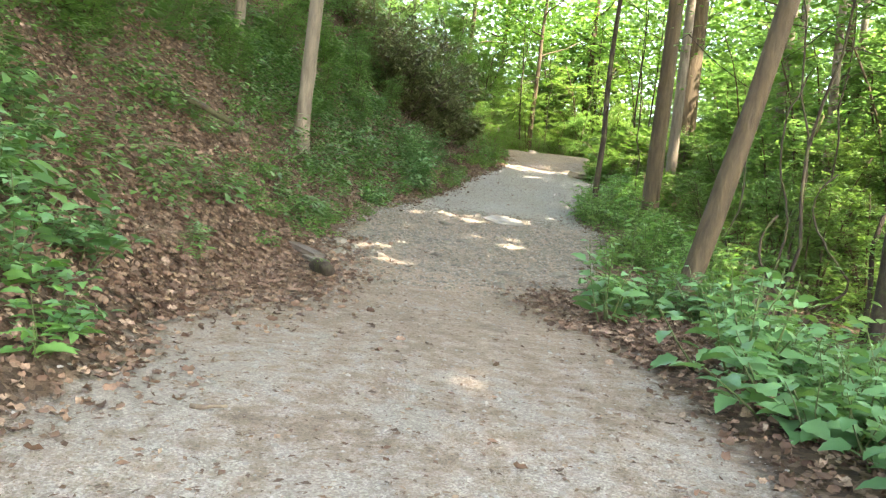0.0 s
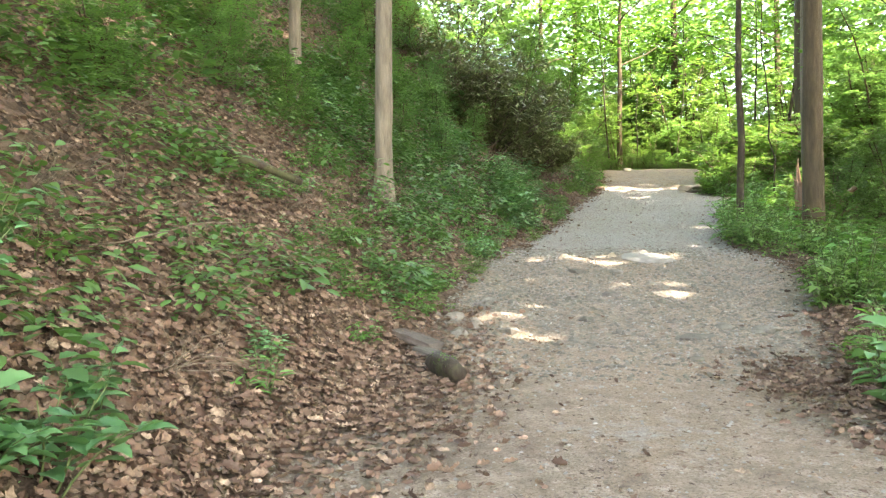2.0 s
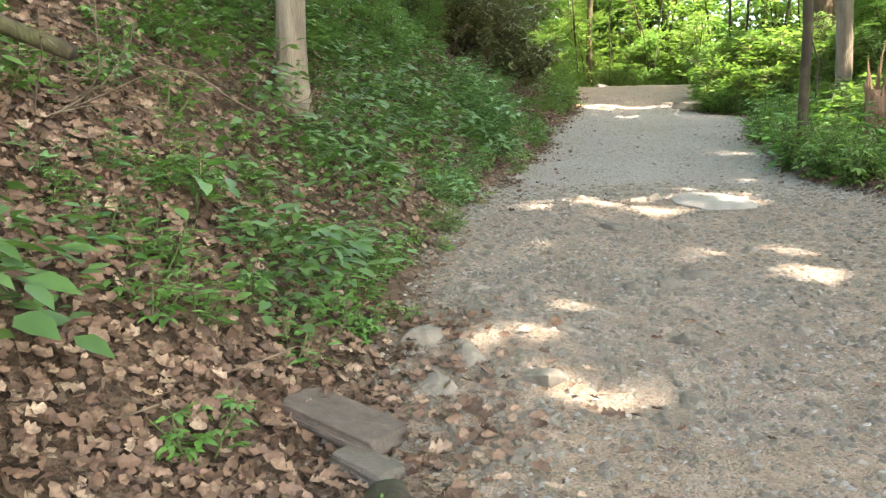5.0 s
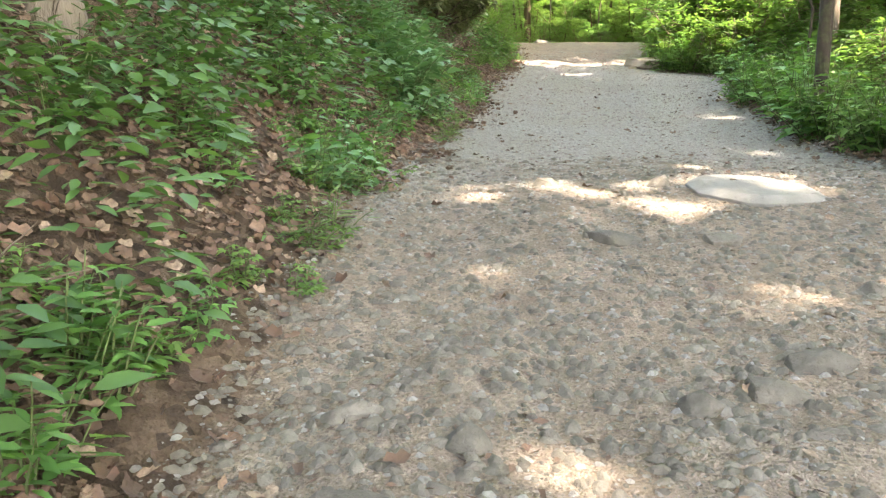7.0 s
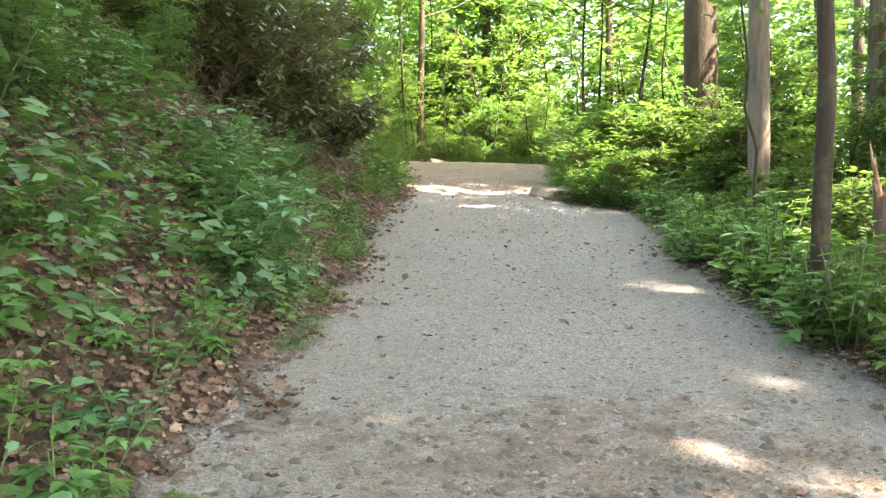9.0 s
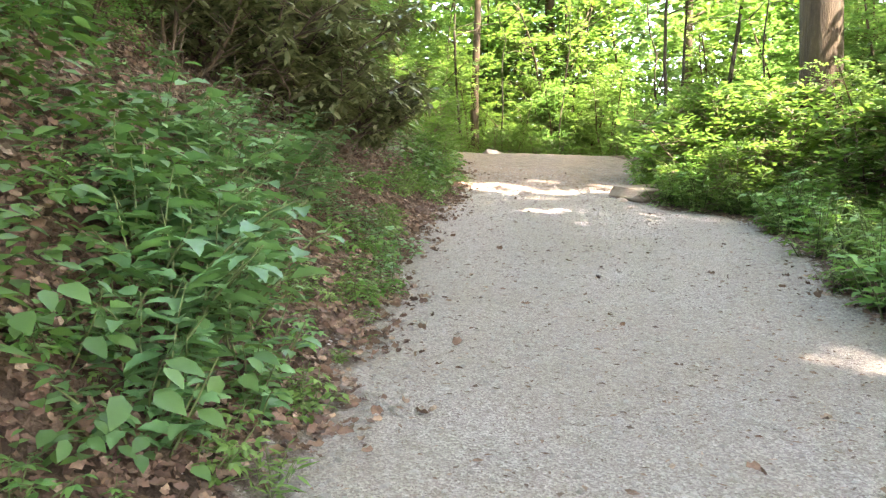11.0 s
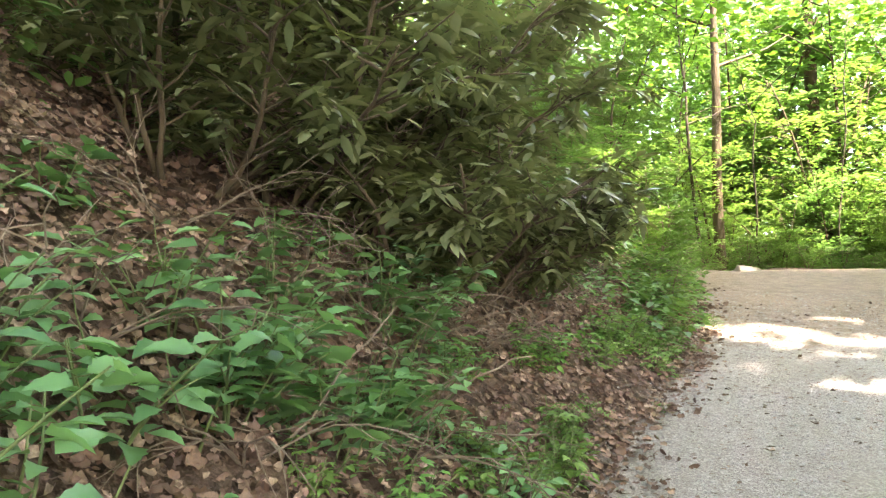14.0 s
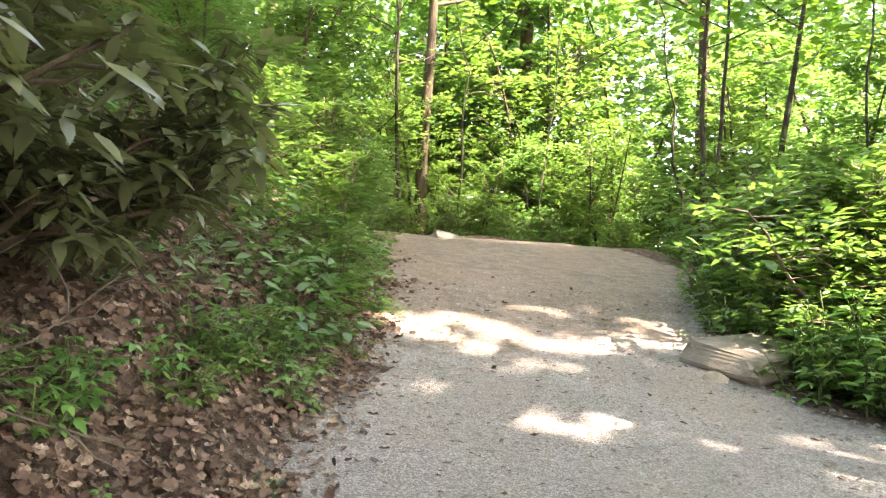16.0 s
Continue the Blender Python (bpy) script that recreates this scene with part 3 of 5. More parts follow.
# the wood around and behind
for x, y in [(-15, 16), (-15, 28), (-10, -16), (22, 0), (20, 50), (10, 58), (-4, 56), (-12, 40), (-9, 8), (-9.5, 22), (-7.5, 31)]:
    tall_tree(x, y, rng.uniform(0.25, 0.5), rng.uniform(13, 18), (rng.normal(0, 0.02), 0), BARK_BROWN, "tall woodland tree with a broad green crown", crown=2400, crown_from=0.4, reach=4.0, leaf=0.36)

for x, y, dia, h, lean in [(4.9, 11.2, 0.06, 9, (0.05, 0)), (5.6, 12.6, 0.05, 8, (-0.05, 0)), (6.3, 11.5, 0.08, 10, (0.06, 0)), (6.9, 14.2, 0.05, 8, (0.0, 0)), (7.6, 13.0, 0.07, 9, (-0.08, 0)), (5.2, 14.5, 0.04, 6, (0.12, 0)),
                           (5.4, 23.0, 0.05, 7, (0, 0)), (9.2, 33.5, 0.06, 8, (0.03, 0)), (6.2, 39.0, 0.05, 7, (0.1, 0)), (4.4, 38.6, 0.05, 6, (-0.12, 0)), (9.4, 38.5, 0.07, 8, (-0.1, 0)), (2.4, 40.0, 0.07, 8, (0.06, 0))]:
    tall_tree(x, y, dia, h, lean, BARK_DARK, "thin dark young tree in the undergrowth", crown=260, crown_from=0.5, reach=1.6, leaf=0.16, puff=0.5, sway=0.07)


def vine(x, y, z, rise, bow, turns, thick, label):
    """A woody climber: a slack loop that rises as it winds."""
    q = np.linspace(0, 1, 26)
    a = turns * 2 * np.pi * q
    pts = np.stack([bow * (1 - np.cos(a)) * (0.5 + q) + rng.normal(0, 0.012, 26), 0.35 * bow * np.sin(a), rise * q + 0.45 * bow * np.sin(a)], -1)
    ob = tagged(new("vine", mesh_from("vine", *tube(pts, np.linspace(thick, thick * 0.6, 26), 7, 0.08), BARK_DARK, True)), label, "vine", "woody vines")
    ob.location = (x, y, land1(x, y) + z)


for x, y, z, rise, bow, turns, thick in [(4.75, 10.2, -0.1, 2.4, 0.3, 1.2, 0.02), (5.05, 10.0, -0.05, 1.7, -0.4, 0.7, 0.024), (5.5, 9.7, -0.05, 4.6, 0.1, 3.2, 0.018), (4.55, 11.0, -0.05, 3.8, 0.12, 1.4, 0.02)]:
    vine(x, y, z, rise, bow, turns, thick, "dark woody vine looping up among the trees")

# ---------------------------------------------------------------- undergrowth
def herb_maker(name, label, group, *args, **kw):
    return lambda: plant(name, herb_meshes(name, *args, **kw), label, "plant", group)


def shrub_maker(name, label, group, *args, **kw):
    return lambda: plant(name, shrub_meshes(name, *args, **kw), label, "bush", group)


def scatter(n, box, keep, scale, kinds):
    out, tries = [], 0
    while len(out) < n and tries < 60 * n:
        tries += 1
        x, y = rng.uniform(box[0], box[1]), rng.uniform(box[2], box[3])
        if rng.uniform() < keep(x, y):
            out.append((x, y, rng.uniform(*scale), kinds[rng.integers(len(kinds))]))
    return out


def left_of(x, y):
    return float(np.interp(y, TY, XL)) - x


def right_of(x, y):
    return x - float(np.interp(y, TY, XR))


HERBS = {
    "a": herb_maker("herb", "leafy green herb on the bank", "bank herbs", 7, 0.32, 0.24, 0.085, 0.62, LEAF_HERB, per_stem=8, shape=TOOTHED, trio=True),
    "b": herb_maker("herb", "bright green low herb beside the path", "bank herbs", 10, 0.22, 0.2, 0.058, 0.6, LEAF_LIME, per_stem=8, shape=TOOTHED, trio=True),
    "c": herb_maker("herb", "dark green seedlings with pointed leaves", "bank herbs", 6, 0.38, 0.25, 0.125, 0.4, LEAF_HERB, per_stem=11, shape=TOOTHED),
    "d": herb_maker("herb", "tuft of narrow bright green leaves", "bank herbs", 14, 0.24, 0.24, 0.12, 0.2, LEAF_LIME, per_stem=9),
    "e": herb_maker("herb", "bluish green broad-leaved herb", "bank herbs", 7, 0.36, 0.28, 0.095, 0.72, LEAF_BLUE, per_stem=10, shape=TOOTHED),
    "w": herb_maker("broadleaf_plant", "bright green plant with wide pointed leaves", "broad-leaved plants", 5, 0.42, 0.35, 0.2, 0.6, LEAF_HERB, per_stem=7, shape=TOOTHED),
    "f": herb_maker("broadleaf_plant", "bluish green plant with broad leaves on arching stems", "broad-leaved plants", 7, 0.62, 0.5, 0.17, 0.72, LEAF_BLUE, per_stem=10, shape=TOOTHED, droop=0.14),
}
# clumps that stand apart along the bank
CLUMPS = [[(-2.84, 11.02, "a"), (-2.69, 11.21, "c"), (-2.85, 11.31, "a"), (-2.65, 11.63, "a"), (-2.3, 11.43, "c"), (-2.23, 11.95, "a"), (-2.07, 13.27, "b"), (-1.86, 12.52, "b"), (-2.1, 12.68, "c"), (-1.61, 14.71, "b"),
           (-1.73, 15.55, "b"), (-2.19, 15.12, "d"), (-1.0, 19.66, "e"), (-1.32, 20.01, "e"), (-0.53, 21.91, "b"), (-3.09, 11.77, "a"), (-2.93, 11.88, "c"), (-2.67, 14.22, "a"), (-2.65, 12.29, "a"), (-2.41, 12.17, "b")],
          [(-2.23, 13.04, "c"), (-2.1, 12.97, "c"), (-2.03, 13.25, "a"), (-1.9, 13.45, "a"), (-2.1, 12.6, "c"), (-1.66, 14.65, "d"), (-1.54, 14.92, "d"), (-1.8, 14.86, "b"), (-1.87, 14.0, "b"), (-1.43, 15.9, "b"),
           (-1.64, 15.82, "b"), (-0.66, 20.07, "e"), (-1.2, 18.48, "a"), (-1.05, 20.34, "b"), (-1.65, 14.14, "b"), (-2.22, 15.27, "a"), (-2.29, 14.93, "c")],
          [(-1.71, 15.66, "e"), (-1.56, 15.66, "e"), (-1.74, 16.03, "a"), (-1.55, 16.05, "e"), (-1.7, 15.49, "e"), (-1.64, 17.22, "e"), (-1.48, 17.28, "e"), (-1.63, 17.94, "a"), (-1.45, 18.11, "e"), (-1.3, 16.67, "b"),
           (-1.5, 16.55, "a"), (-0.79, 19.63, "b"), (-1.07, 19.62, "e"), (-0.52, 20.27, "b"), (-0.88, 20.96, "e"), (0.03, 23.66, "b"), (0.46, 26.35, "b"), (-1.95, 16.89, "a"), (-1.82, 16.85, "c")],
          [(-0.97, 21.51, "f"), (-0.85, 21.73, "f"), (-0.69, 21.9, "b"), (-0.53, 22.21, "b"), (-0.31, 22.39, "b"), (-0.14, 22.48, "b"), (-0.93, 22.18, "f"), (-1.07, 21.83, "f"), (0.12, 24.47, "a"), (0.29, 25.71, "b"),
           (0.02, 24.04, "a"), (-0.27, 23.69, "a"), (-0.47, 23.07, "b"), (-0.08, 24.48, "e")],
          [(0.09, 25.03, "b"), (0.24, 25.54, "b"), (-0.07, 24.82, "e"), (0.14, 25.6, "b"), (-0.29, 24.66, "e"), (0.72, 28.1, "b"), (1.05, 28.11, "b"), (0.9, 28.69, "b"), (0.56, 27.93, "b"), (-0.08, 26.33, "a"),
           (0.07, 26.84, "b"), (-0.67, 24.45, "f"), (-0.75, 24.13, "f"), (-0.79, 23.89, "f"), (-0.52, 24.28, "e"), (-0.68, 23.98, "f")],
          [(-1.45, 22.23, "f"), (-1.33, 22.33, "f"), (-1.21, 22.91, "f"), (-1.03, 23.22, "f"), (-1.07, 23.58, "f"), (-1.35, 23.55, "f"), (-1.12, 24.12, "f"), (-1.62, 22.34, "f"), (-1.47, 22.6, "f"), (-0.72, 23.56, "b"),
           (0.14, 25.25, "b"), (0.45, 27.53, "b"), (1.02, 28.95, "b"), (-0.04, 24.62, "b"), (-0.4, 24.11, "a")],
          [(0.66, 28.14, "b"), (0.99, 28.48, "b"), (1.2, 28.61, "b"), (0.5, 28.01, "b"), (0.8, 28.61, "b"), (1.34, 29.17, "b"), (0.01, 26.83, "a"), (0.13, 27.05, "a"), (-0.01, 26.63, "a"), (0.3, 27.46, "a")],
          [(-1.08, 19.82, "f"), (-1.01, 20.09, "f"), (-1.15, 20.22, "f"), (-1.04, 20.53, "f"), (-0.92, 20.99, "e"), (-1.08, 21.24, "f"), (-0.89, 21.54, "e"), (-1.35, 20.8, "f"), (-0.63, 21.85, "b"), (-0.44, 22.42, "b"),
           (-0.28, 22.03, "b"), (-0.6, 20.87, "a"), (-0.74, 20.45, "e"), (-0.47, 20.34, "b"), (-0.82, 20.08, "a"), (-1.31, 20.44, "f"), (-1.14, 20.71, "f"), (-0.05, 24.07, "b"), (0.15, 25.1, "b"), (-0.86, 22.34, "e")],
          [(-0.68, 25.02, "f"), (-0.65, 25.23, "f"), (-0.59, 24.84, "e"), (-0.36, 24.74, "e"), (-0.49, 24.64, "f"), (-0.24, 24.86, "b"), (-0.84, 25.23, "f"), (-2.46, 18.26, "e"), (-2.49, 19.62, "e"), (-2.31, 17.73, "e"),
           (-2.12, 19.91, "a"), (-1.97, 21.2, "e"), (-1.75, 20.66, "a"), (-2.08, 18.29, "a"), (-1.4, 20.77, "e"), (-1.88, 18.72, "a"), (-2.13, 17.36, "a")]]


def bank_keep(x, y):
    d = left_of(x, y)
    if d < -0.1:
        return 0
    if 10 < y < 18.3 and d < (0.3 if y < 14 else 0.5):
        return 0.02
    patch = float(wave(x, y, 1.1, 11)) * 0.5 + 0.5
    bare = 0.12 if y < 10.6 and d < 1.6 else 1.0
    if 25.4 < y < 28.5 and d < 1.2:
        bare = 0.8
    return (0.15 + 1.2 * max(0, patch - 0.25)) * bare


for clump in CLUMPS:
    place_all(HERBS, [(x + rng.normal(0, 0.03), y + rng.normal(0, 0.03), rng.uniform(0.8, 1.2) * (1.45 if y > 27.5 else 1.5 if 24.3 < y < 26 and k == "b" else 1.3 if 15.4 < y < 21 else 1.0), k) for x, y, k in clump])
place_all(HERBS, scatter(30, (-4.6, -2.4, 10.8, 17), lambda x, y: float(0.8 < left_of(x, y) < 2.4), (0.7, 1.1), "ace"))
place_all(HERBS, scatter(85, (-5.5, 2.2, 3.5, 35), lambda x, y: bank_keep(x, y) * (left_of(x, y) < 2.4), (0.7, 1.3), "abcabe"))
place_all(HERBS, scatter(35, (-2.2, 2.3, 12.5, 34), lambda x, y: float((0.5 if y < 18.3 else -0.1) < left_of(x, y) < (1.1 if y < 18.3 else 0.75)) * (0.25 if 25.4 < y < 28 else 1), (0.6, 1.1), "bbda"))


def undergrowth(name, label, spots, builds):
    """Plants past counting, joined into one mesh of leaves."""
    pieces = []
    for kind, args in builds.items():
        tv, tt = leaf_arrays(*args)
        for x, y, s, k in spots:
            if k != kind:
                continue
            a = rng.uniform(0, 6.28)
            m = np.array([(math.cos(a), -math.sin(a), 0), (math.sin(a), math.cos(a), 0), (0, 0, 1)])
            pieces.append((tv @ m.T * s + (x, y, land1(x, y) - 0.02), tt))
    tagged(new(name, mesh_from(name, *joined(pieces), LEAF_HERB_SHADED if "lime" not in name else LEAF_LIME)), label, "undergrowth", kind="stuff")


def leaf_arrays(count, height, spread, leaf, wide):
    """A loose dome of leaves."""
    a, q = rng.uniform(0, 6.28, count), rng.uniform(0.1, 1, count) ** 0.6
    r = spread * q
    at = np.stack([r * np.cos(a), r * np.sin(a), height * rng.uniform(0.15, 1, count) * (1.1 - 0.6 * q ** 2)], -1)
    t = a + rng.normal(0, 0.6, count)
    outw = np.stack([np.cos(t), np.sin(t), rng.uniform(-0.55, 0.3, count)], -1)
    up = np.stack([rng.normal(0, 0.35, count), rng.normal(0, 0.35, count), np.ones(count)], -1)
    size = leaf * rng.uniform(0.6, 1.2, count)
    return blades(OVATE if leaf != 0.12 else DIAMOND, at, outw, up, size, size * wide)


def upper_keep(x, y):
    d = left_of(x, y)
    if d < (1.0 if y < 10.8 else (0.45 if y < 14 else 0.75) if y < 18.3 else 0.35) or (25.6 < y < 27.5 and d < 0.8):
        return 0
    if 20.8 < y < 27.6 and d < 3.2:
        return 0.04
    return 0.05 + 1.1 * max(0.0, float(wave(x, y, 1.0, 31)) * 0.8 + 0.25)


undergrowth("bank_undergrowth", "patchy green undergrowth covering the upper bank", scatter(1250, (-7, 1.9, 2, 36), upper_keep, (0.6, 1.35), "pqr"),
            {"p": (48, 0.4, 0.38, 0.105, 0.6), "q": (52, 0.5, 0.4, 0.10, 0.48), "r": (38, 0.3, 0.35, 0.13, 0.62)})
undergrowth("shaded_undergrowth", "dense undergrowth under the evergreen thicket, its green darkened as if shaded", scatter(360, (-5.5, 0.5, 15.0, 21.4), lambda x, y: float(0.85 < left_of(x, y) < 4.6) * max(0.15, float(wave(x, y, 0.9, 35)) + 0.5), (0.6, 1.1), "pqr"),
            {"p": (40, 0.65, 0.36, 0.12, 0.6), "q": (44, 0.85, 0.4, 0.115, 0.5), "r": (34, 0.5, 0.35, 0.15, 0.62)})
undergrowth("upper_undergrowth", "green undergrowth high up the bank", scatter(620, (-14, -3.5, 2, 40), lambda x, y: float(left_of(x, y) > 3.2) * max(0.0, float(wave(x, y, 1.3, 33)) * 1.3 + 0.35), (0.8, 1.7), "pq"),
            {"p": (60, 0.45, 0.42, 0.12, 0.6), "q": (60, 0.6, 0.42, 0.12, 0.5)})
undergrowth("lime_undergrowth", "yellow-green undergrowth on the wood's floor", scatter(420, (2, 20, 2, 37), lambda x, y: float(right_of(x, y) > 1.6), (0.9, 1.9), "pq"),
            {"p": (50, 0.5, 0.42, 0.11, 0.6), "q": (50, 0.7, 0.45, 0.10, 0.55)})
# beside the path on the lower side
BROAD = {"f": herb_maker("broadleaf_plant", "dense bluish green broad-leaved plant beside the path", "broad-leaved plants", 8, 0.62, 0.45, 0.15, 0.8, LEAF_BLUE, per_stem=12, shape=TOOTHED),
         "g": herb_maker("broadleaf_plant", "green vine-like plant with large leaves", "broad-leaved plants", 6, 0.46, 0.5, 0.165, 0.85, LEAF_BLUE, per_stem=10, shape=TOOTHED)}
place_all(BROAD, scatter(85, (1.6, 5.5, 3.0, 9.2), lambda x, y: float(0.25 < right_of(x, y) < 3.4), (1.0, 1.75), "ffg"))
place_all(BROAD, scatter(44, (-5.2, -2.2, 2.4, 7.2), lambda x, y: float(0.6 < left_of(x, y) < 3.0), (0.65, 1.15), "gfg"))
place_all(BROAD, scatter(10, (-2.8, 0.2, 19.5, 25.0), lambda x, y: float(0.8 < left_of(x, y) < 2.4), (0.8, 1.3), "gfg"))
place_all(HERBS, [(-2.1, 4.1, 0.95, "w"), (-2.28, 4.55, 0.9, "w"), (-2.55, 4.5, 1.0, "w"), (-3.0, 5.6, 0.9, "w")])
place_all(BROAD, [(-2.3, 4.5, 0.75, "g"), (-2.6, 5.0, 0.8, "g"), (-2.6, 4.1, 0.7, "f"), (-2.9, 5.6, 0.8, "g"), (-2.45, 3.7, 0.6, "g")])
EDGE = {"h": herb_maker("roadside_herb", "bright green leafy herb edging the path", "edge herbs", 9, 0.5, 0.38, 0.10, 0.6, LEAF_LIME, per_stem=10, shape=TOOTHED, trio=True),
        "i": herb_maker("roadside_herb", "green leafy herb edging the path", "edge herbs", 9, 0.6, 0.42, 0.155, 0.52, LEAF_HERB, per_stem=13, shape=TOOTHED)}
place_all(EDGE, scatter(230, (1.8, 9.5, 9.5, 35), lambda x, y: float(0.12 < right_of(x, y) < 2.2) * (0.4 if y < 12 else 1), (0.9, 1.7), "hhi"))

place_all(EDGE, [(3.3, 18.75, 1.4, "i"), (3.45, 18.3, 1.3, "h"), (3.35, 19.2, 1.3, "i"), (3.75, 19.0, 1.5, "h"), (3.3, 17.6, 1.2, "i"), (3.25, 16.9, 1.2, "h"), (3.7, 20.2, 1.4, "i"), (4.05, 21.0, 1.4, "h"), (4.35, 22.0, 1.4, "i"), (4.65, 23.0, 1.4, "h"),
                 (5.1, 24.2, 1.4, "h"), (5.55, 25.2, 1.3, "i"), (5.85, 26.3, 1.3, "h"), (5.9, 27.2, 1.2, "h"), (4.2, 19.8, 1.6, "h"), (4.6, 21.4, 1.6, "i")])
# bushes and saplings
BUSHES = {
    "lime": shrub_maker("bush", "bright yellow-green leafy bush beside the path", "bushes", 1.7, 1.05, 110, 26, 0.125, 0.55, LEAF_LIME, TWIG, shape=DIAMOND, low=0.05, trunks=6),
    "wood": shrub_maker("sapling", "green understorey sapling with flat leaf sprays", "saplings", 4.4, 1.9, 190, 28, 0.16, 0.62, LEAF_WOOD_HAZE, BARK_BROWN, shape=DIAMOND, low=0.08, trunks=3),
    "tall": shrub_maker("sapling", "tall green understorey sapling in the wood", "saplings", 8.0, 2.6, 330, 44, 0.19, 0.62, LEAF_WOOD_HAZE, BARK_BROWN, shape=DIAMOND, low=0.06, trunks=3),
    "limetall": shrub_maker("sapling", "sunlit yellow-green sapling in the wood", "saplings", 5.4, 2.1, 210, 30, 0.15, 0.62, LEAF_LIME, BARK_BROWN, shape=DIAMOND, low=0.08, trunks=3),
}
spots = [(5.5, 28.35, 0.75, "lime"), (6.2, 28.5, 1.0, "lime"), (6.1, 29.6, 1.42, "lime"), (6.9, 29.0, 1.62, "lime"), (6.4, 30.6, 1.49, "lime"), (7.6, 30.3, 1.76, "lime"), (8.2, 27.6, 1.35, "lime"), (8.7, 32.4, 1.62, "lime"), (8.3, 28.4, 1.62, "lime"),
         (8.9, 34.2, 1.62, "lime"), (9.9, 32.8, 1.76, "lime"), (7.7, 25.6, 1.08, "lime"), (6.3, 23.6, 1.01, "lime"), (6.0, 21.6, 0.94, "lime"), (5.3, 19.6, 0.88, "lime"),
         (1.5, 30.4, 0.6, "lime"), (1.4, 31.6, 0.8, "lime"), (1.2, 32.8, 0.95, "lime"), (1.6, 34.0, 0.9, "lime"), (0.7, 31.8, 0.9, "lime"), (0.6, 33.6, 1.1, "lime"), (1.7, 35.6, 0.9, "lime"), (0.4, 30.0, 0.7, "lime"),
         (8.6, 28.5, 0.62, "limetall"), (8.0, 27.6, 1.7, "lime"), (7.3, 31.2, 1.6, "lime"), (3.0, 37.8, 0.5, "lime"), (4.0, 38.2, 0.6, "lime"), (5.2, 37.9, 0.55, "lime"), (6.3, 38.0, 0.6, "lime"), (7.4, 37.4, 0.7, "lime"), (8.4, 36.6, 0.8, "lime"), (2.2, 38.4, 0.7, "lime"), (4.7, 39.2, 0.9, "lime"), (3.6, 39.6, 0.8, "limetall"), (5.8, 40.2, 0.75, "limetall"), (7.6, 39.0, 0.7, "limetall"), (2.6, 38.9, 0.9, "lime"), (5.9, 38.6, 0.8, "lime"), (1.6, 37.6, 1.0, "lime"), (6.8, 39.4, 0.9, "lime"), (0.9, 35.4, 0.8, "limetall"), (-0.4, 33.4, 0.8, "limetall"), (-0.6, 36.5, 1.0, "limetall"), (0.6, 38.5, 0.9, "wood")]
place_all(BUSHES, spots)
place_all(BUSHES, [(5.9, 12.4, 0.5, "limetall"), (6.8, 11.0, 0.55, "wood"), (7.4, 13.6, 0.6, "limetall"), (6.3, 15.2, 0.5, "wood"), (7.9, 16.4, 0.65, "limetall"), (6.9, 18.2, 0.5, "wood"), (7.3, 20.4, 0.6, "limetall"),
                   (8.3, 22.6, 0.6, "wood"), (6.6, 22.0, 0.45, "limetall"), (8.8, 18.8, 0.7, "wood"), (9.4, 12.6, 0.7, "limetall"), (7.4, 9.4, 0.5, "wood"), (8.8, 25.4, 0.6, "limetall"), (5.6, 16.8, 0.4, "limetall")])
place_all(BUSHES, [(-3.4, 18.6, 0.32, "wood"), (-2.6, 19.8, 0.3, "wood"), (-3.8, 20.6, 0.4, "wood"), (-3.0, 21.8, 0.34, "wood"), (-2.2, 22.6, 0.3, "wood"), (-3.4, 23.4, 0.4, "wood"), (-2.7, 24.6, 0.34, "wood"), (-4.6, 18.6, 0.4, "wood"),
                   (-5.2, 10.6, 0.36, "wood"), (-5.0, 13.2, 0.34, "wood"), (-4.4, 14.6, 0.3, "wood"), (-5.6, 8.8, 0.4, "wood"), (-4.6, 7.0, 0.34, "wood"), (-0.6, 29.2, 0.4, "limetall"), (0.0, 30.6, 0.4, "limetall"), (-0.4, 32.0, 0.5, "limetall")])


def wood_keep(x, y):
    d = right_of(x, y)
    if y > 36.8:
        return 1.0
    return float(d > 4.2)


place_all(BUSHES, scatter(34, (-4, 16, 37.6, 43), lambda x, y: float(y > 38.4 or x > 7.5), (0.45, 0.9), ["wood", "limetall", "limetall", "lime"]))
place_all(BUSHES, scatter(26, (5, 17, 6, 37), wood_keep, (0.6, 1.1), ["wood", "limetall", "wood", "lime"]))
place_all(BUSHES, scatter(34, (-14, -4.6, 6, 36), lambda x, y: float(left_of(x, y) > 3.6), (0.45, 0.85), ["wood", "lime", "wood"]))
wall = [(x + rng.uniform(-0.8, 0.8), y + rng.uniform(-0.8, 0.8), rng.uniform(0.9, 1.4), ["tall", "wood", "limetall", "wood"][rng.integers(4)]) for y in (43.0, 47.5) for x in np.arange(-5, 19, 2.6)]
wall += [(x + rng.uniform(-0.8, 0.8), y + rng.uniform(-1, 1), rng.uniform(0.8, 1.3), ["tall", "limetall", "wood"][rng.integers(3)]) for x in (13, 16.5) for y in np.arange(9, 42, 3.6)]
wall += [(11.5, 16, 0.95, "tall"), (12, 20.5, 1.0, "tall"), (11, 24.5, 0.9, "tall"), (12.8, 12, 1.0, "tall"), (12.4, 27.5, 1.0, "tall"), (11.4, 31, 0.9, "tall"), (10.6, 18.4, 0.9, "limetall")]
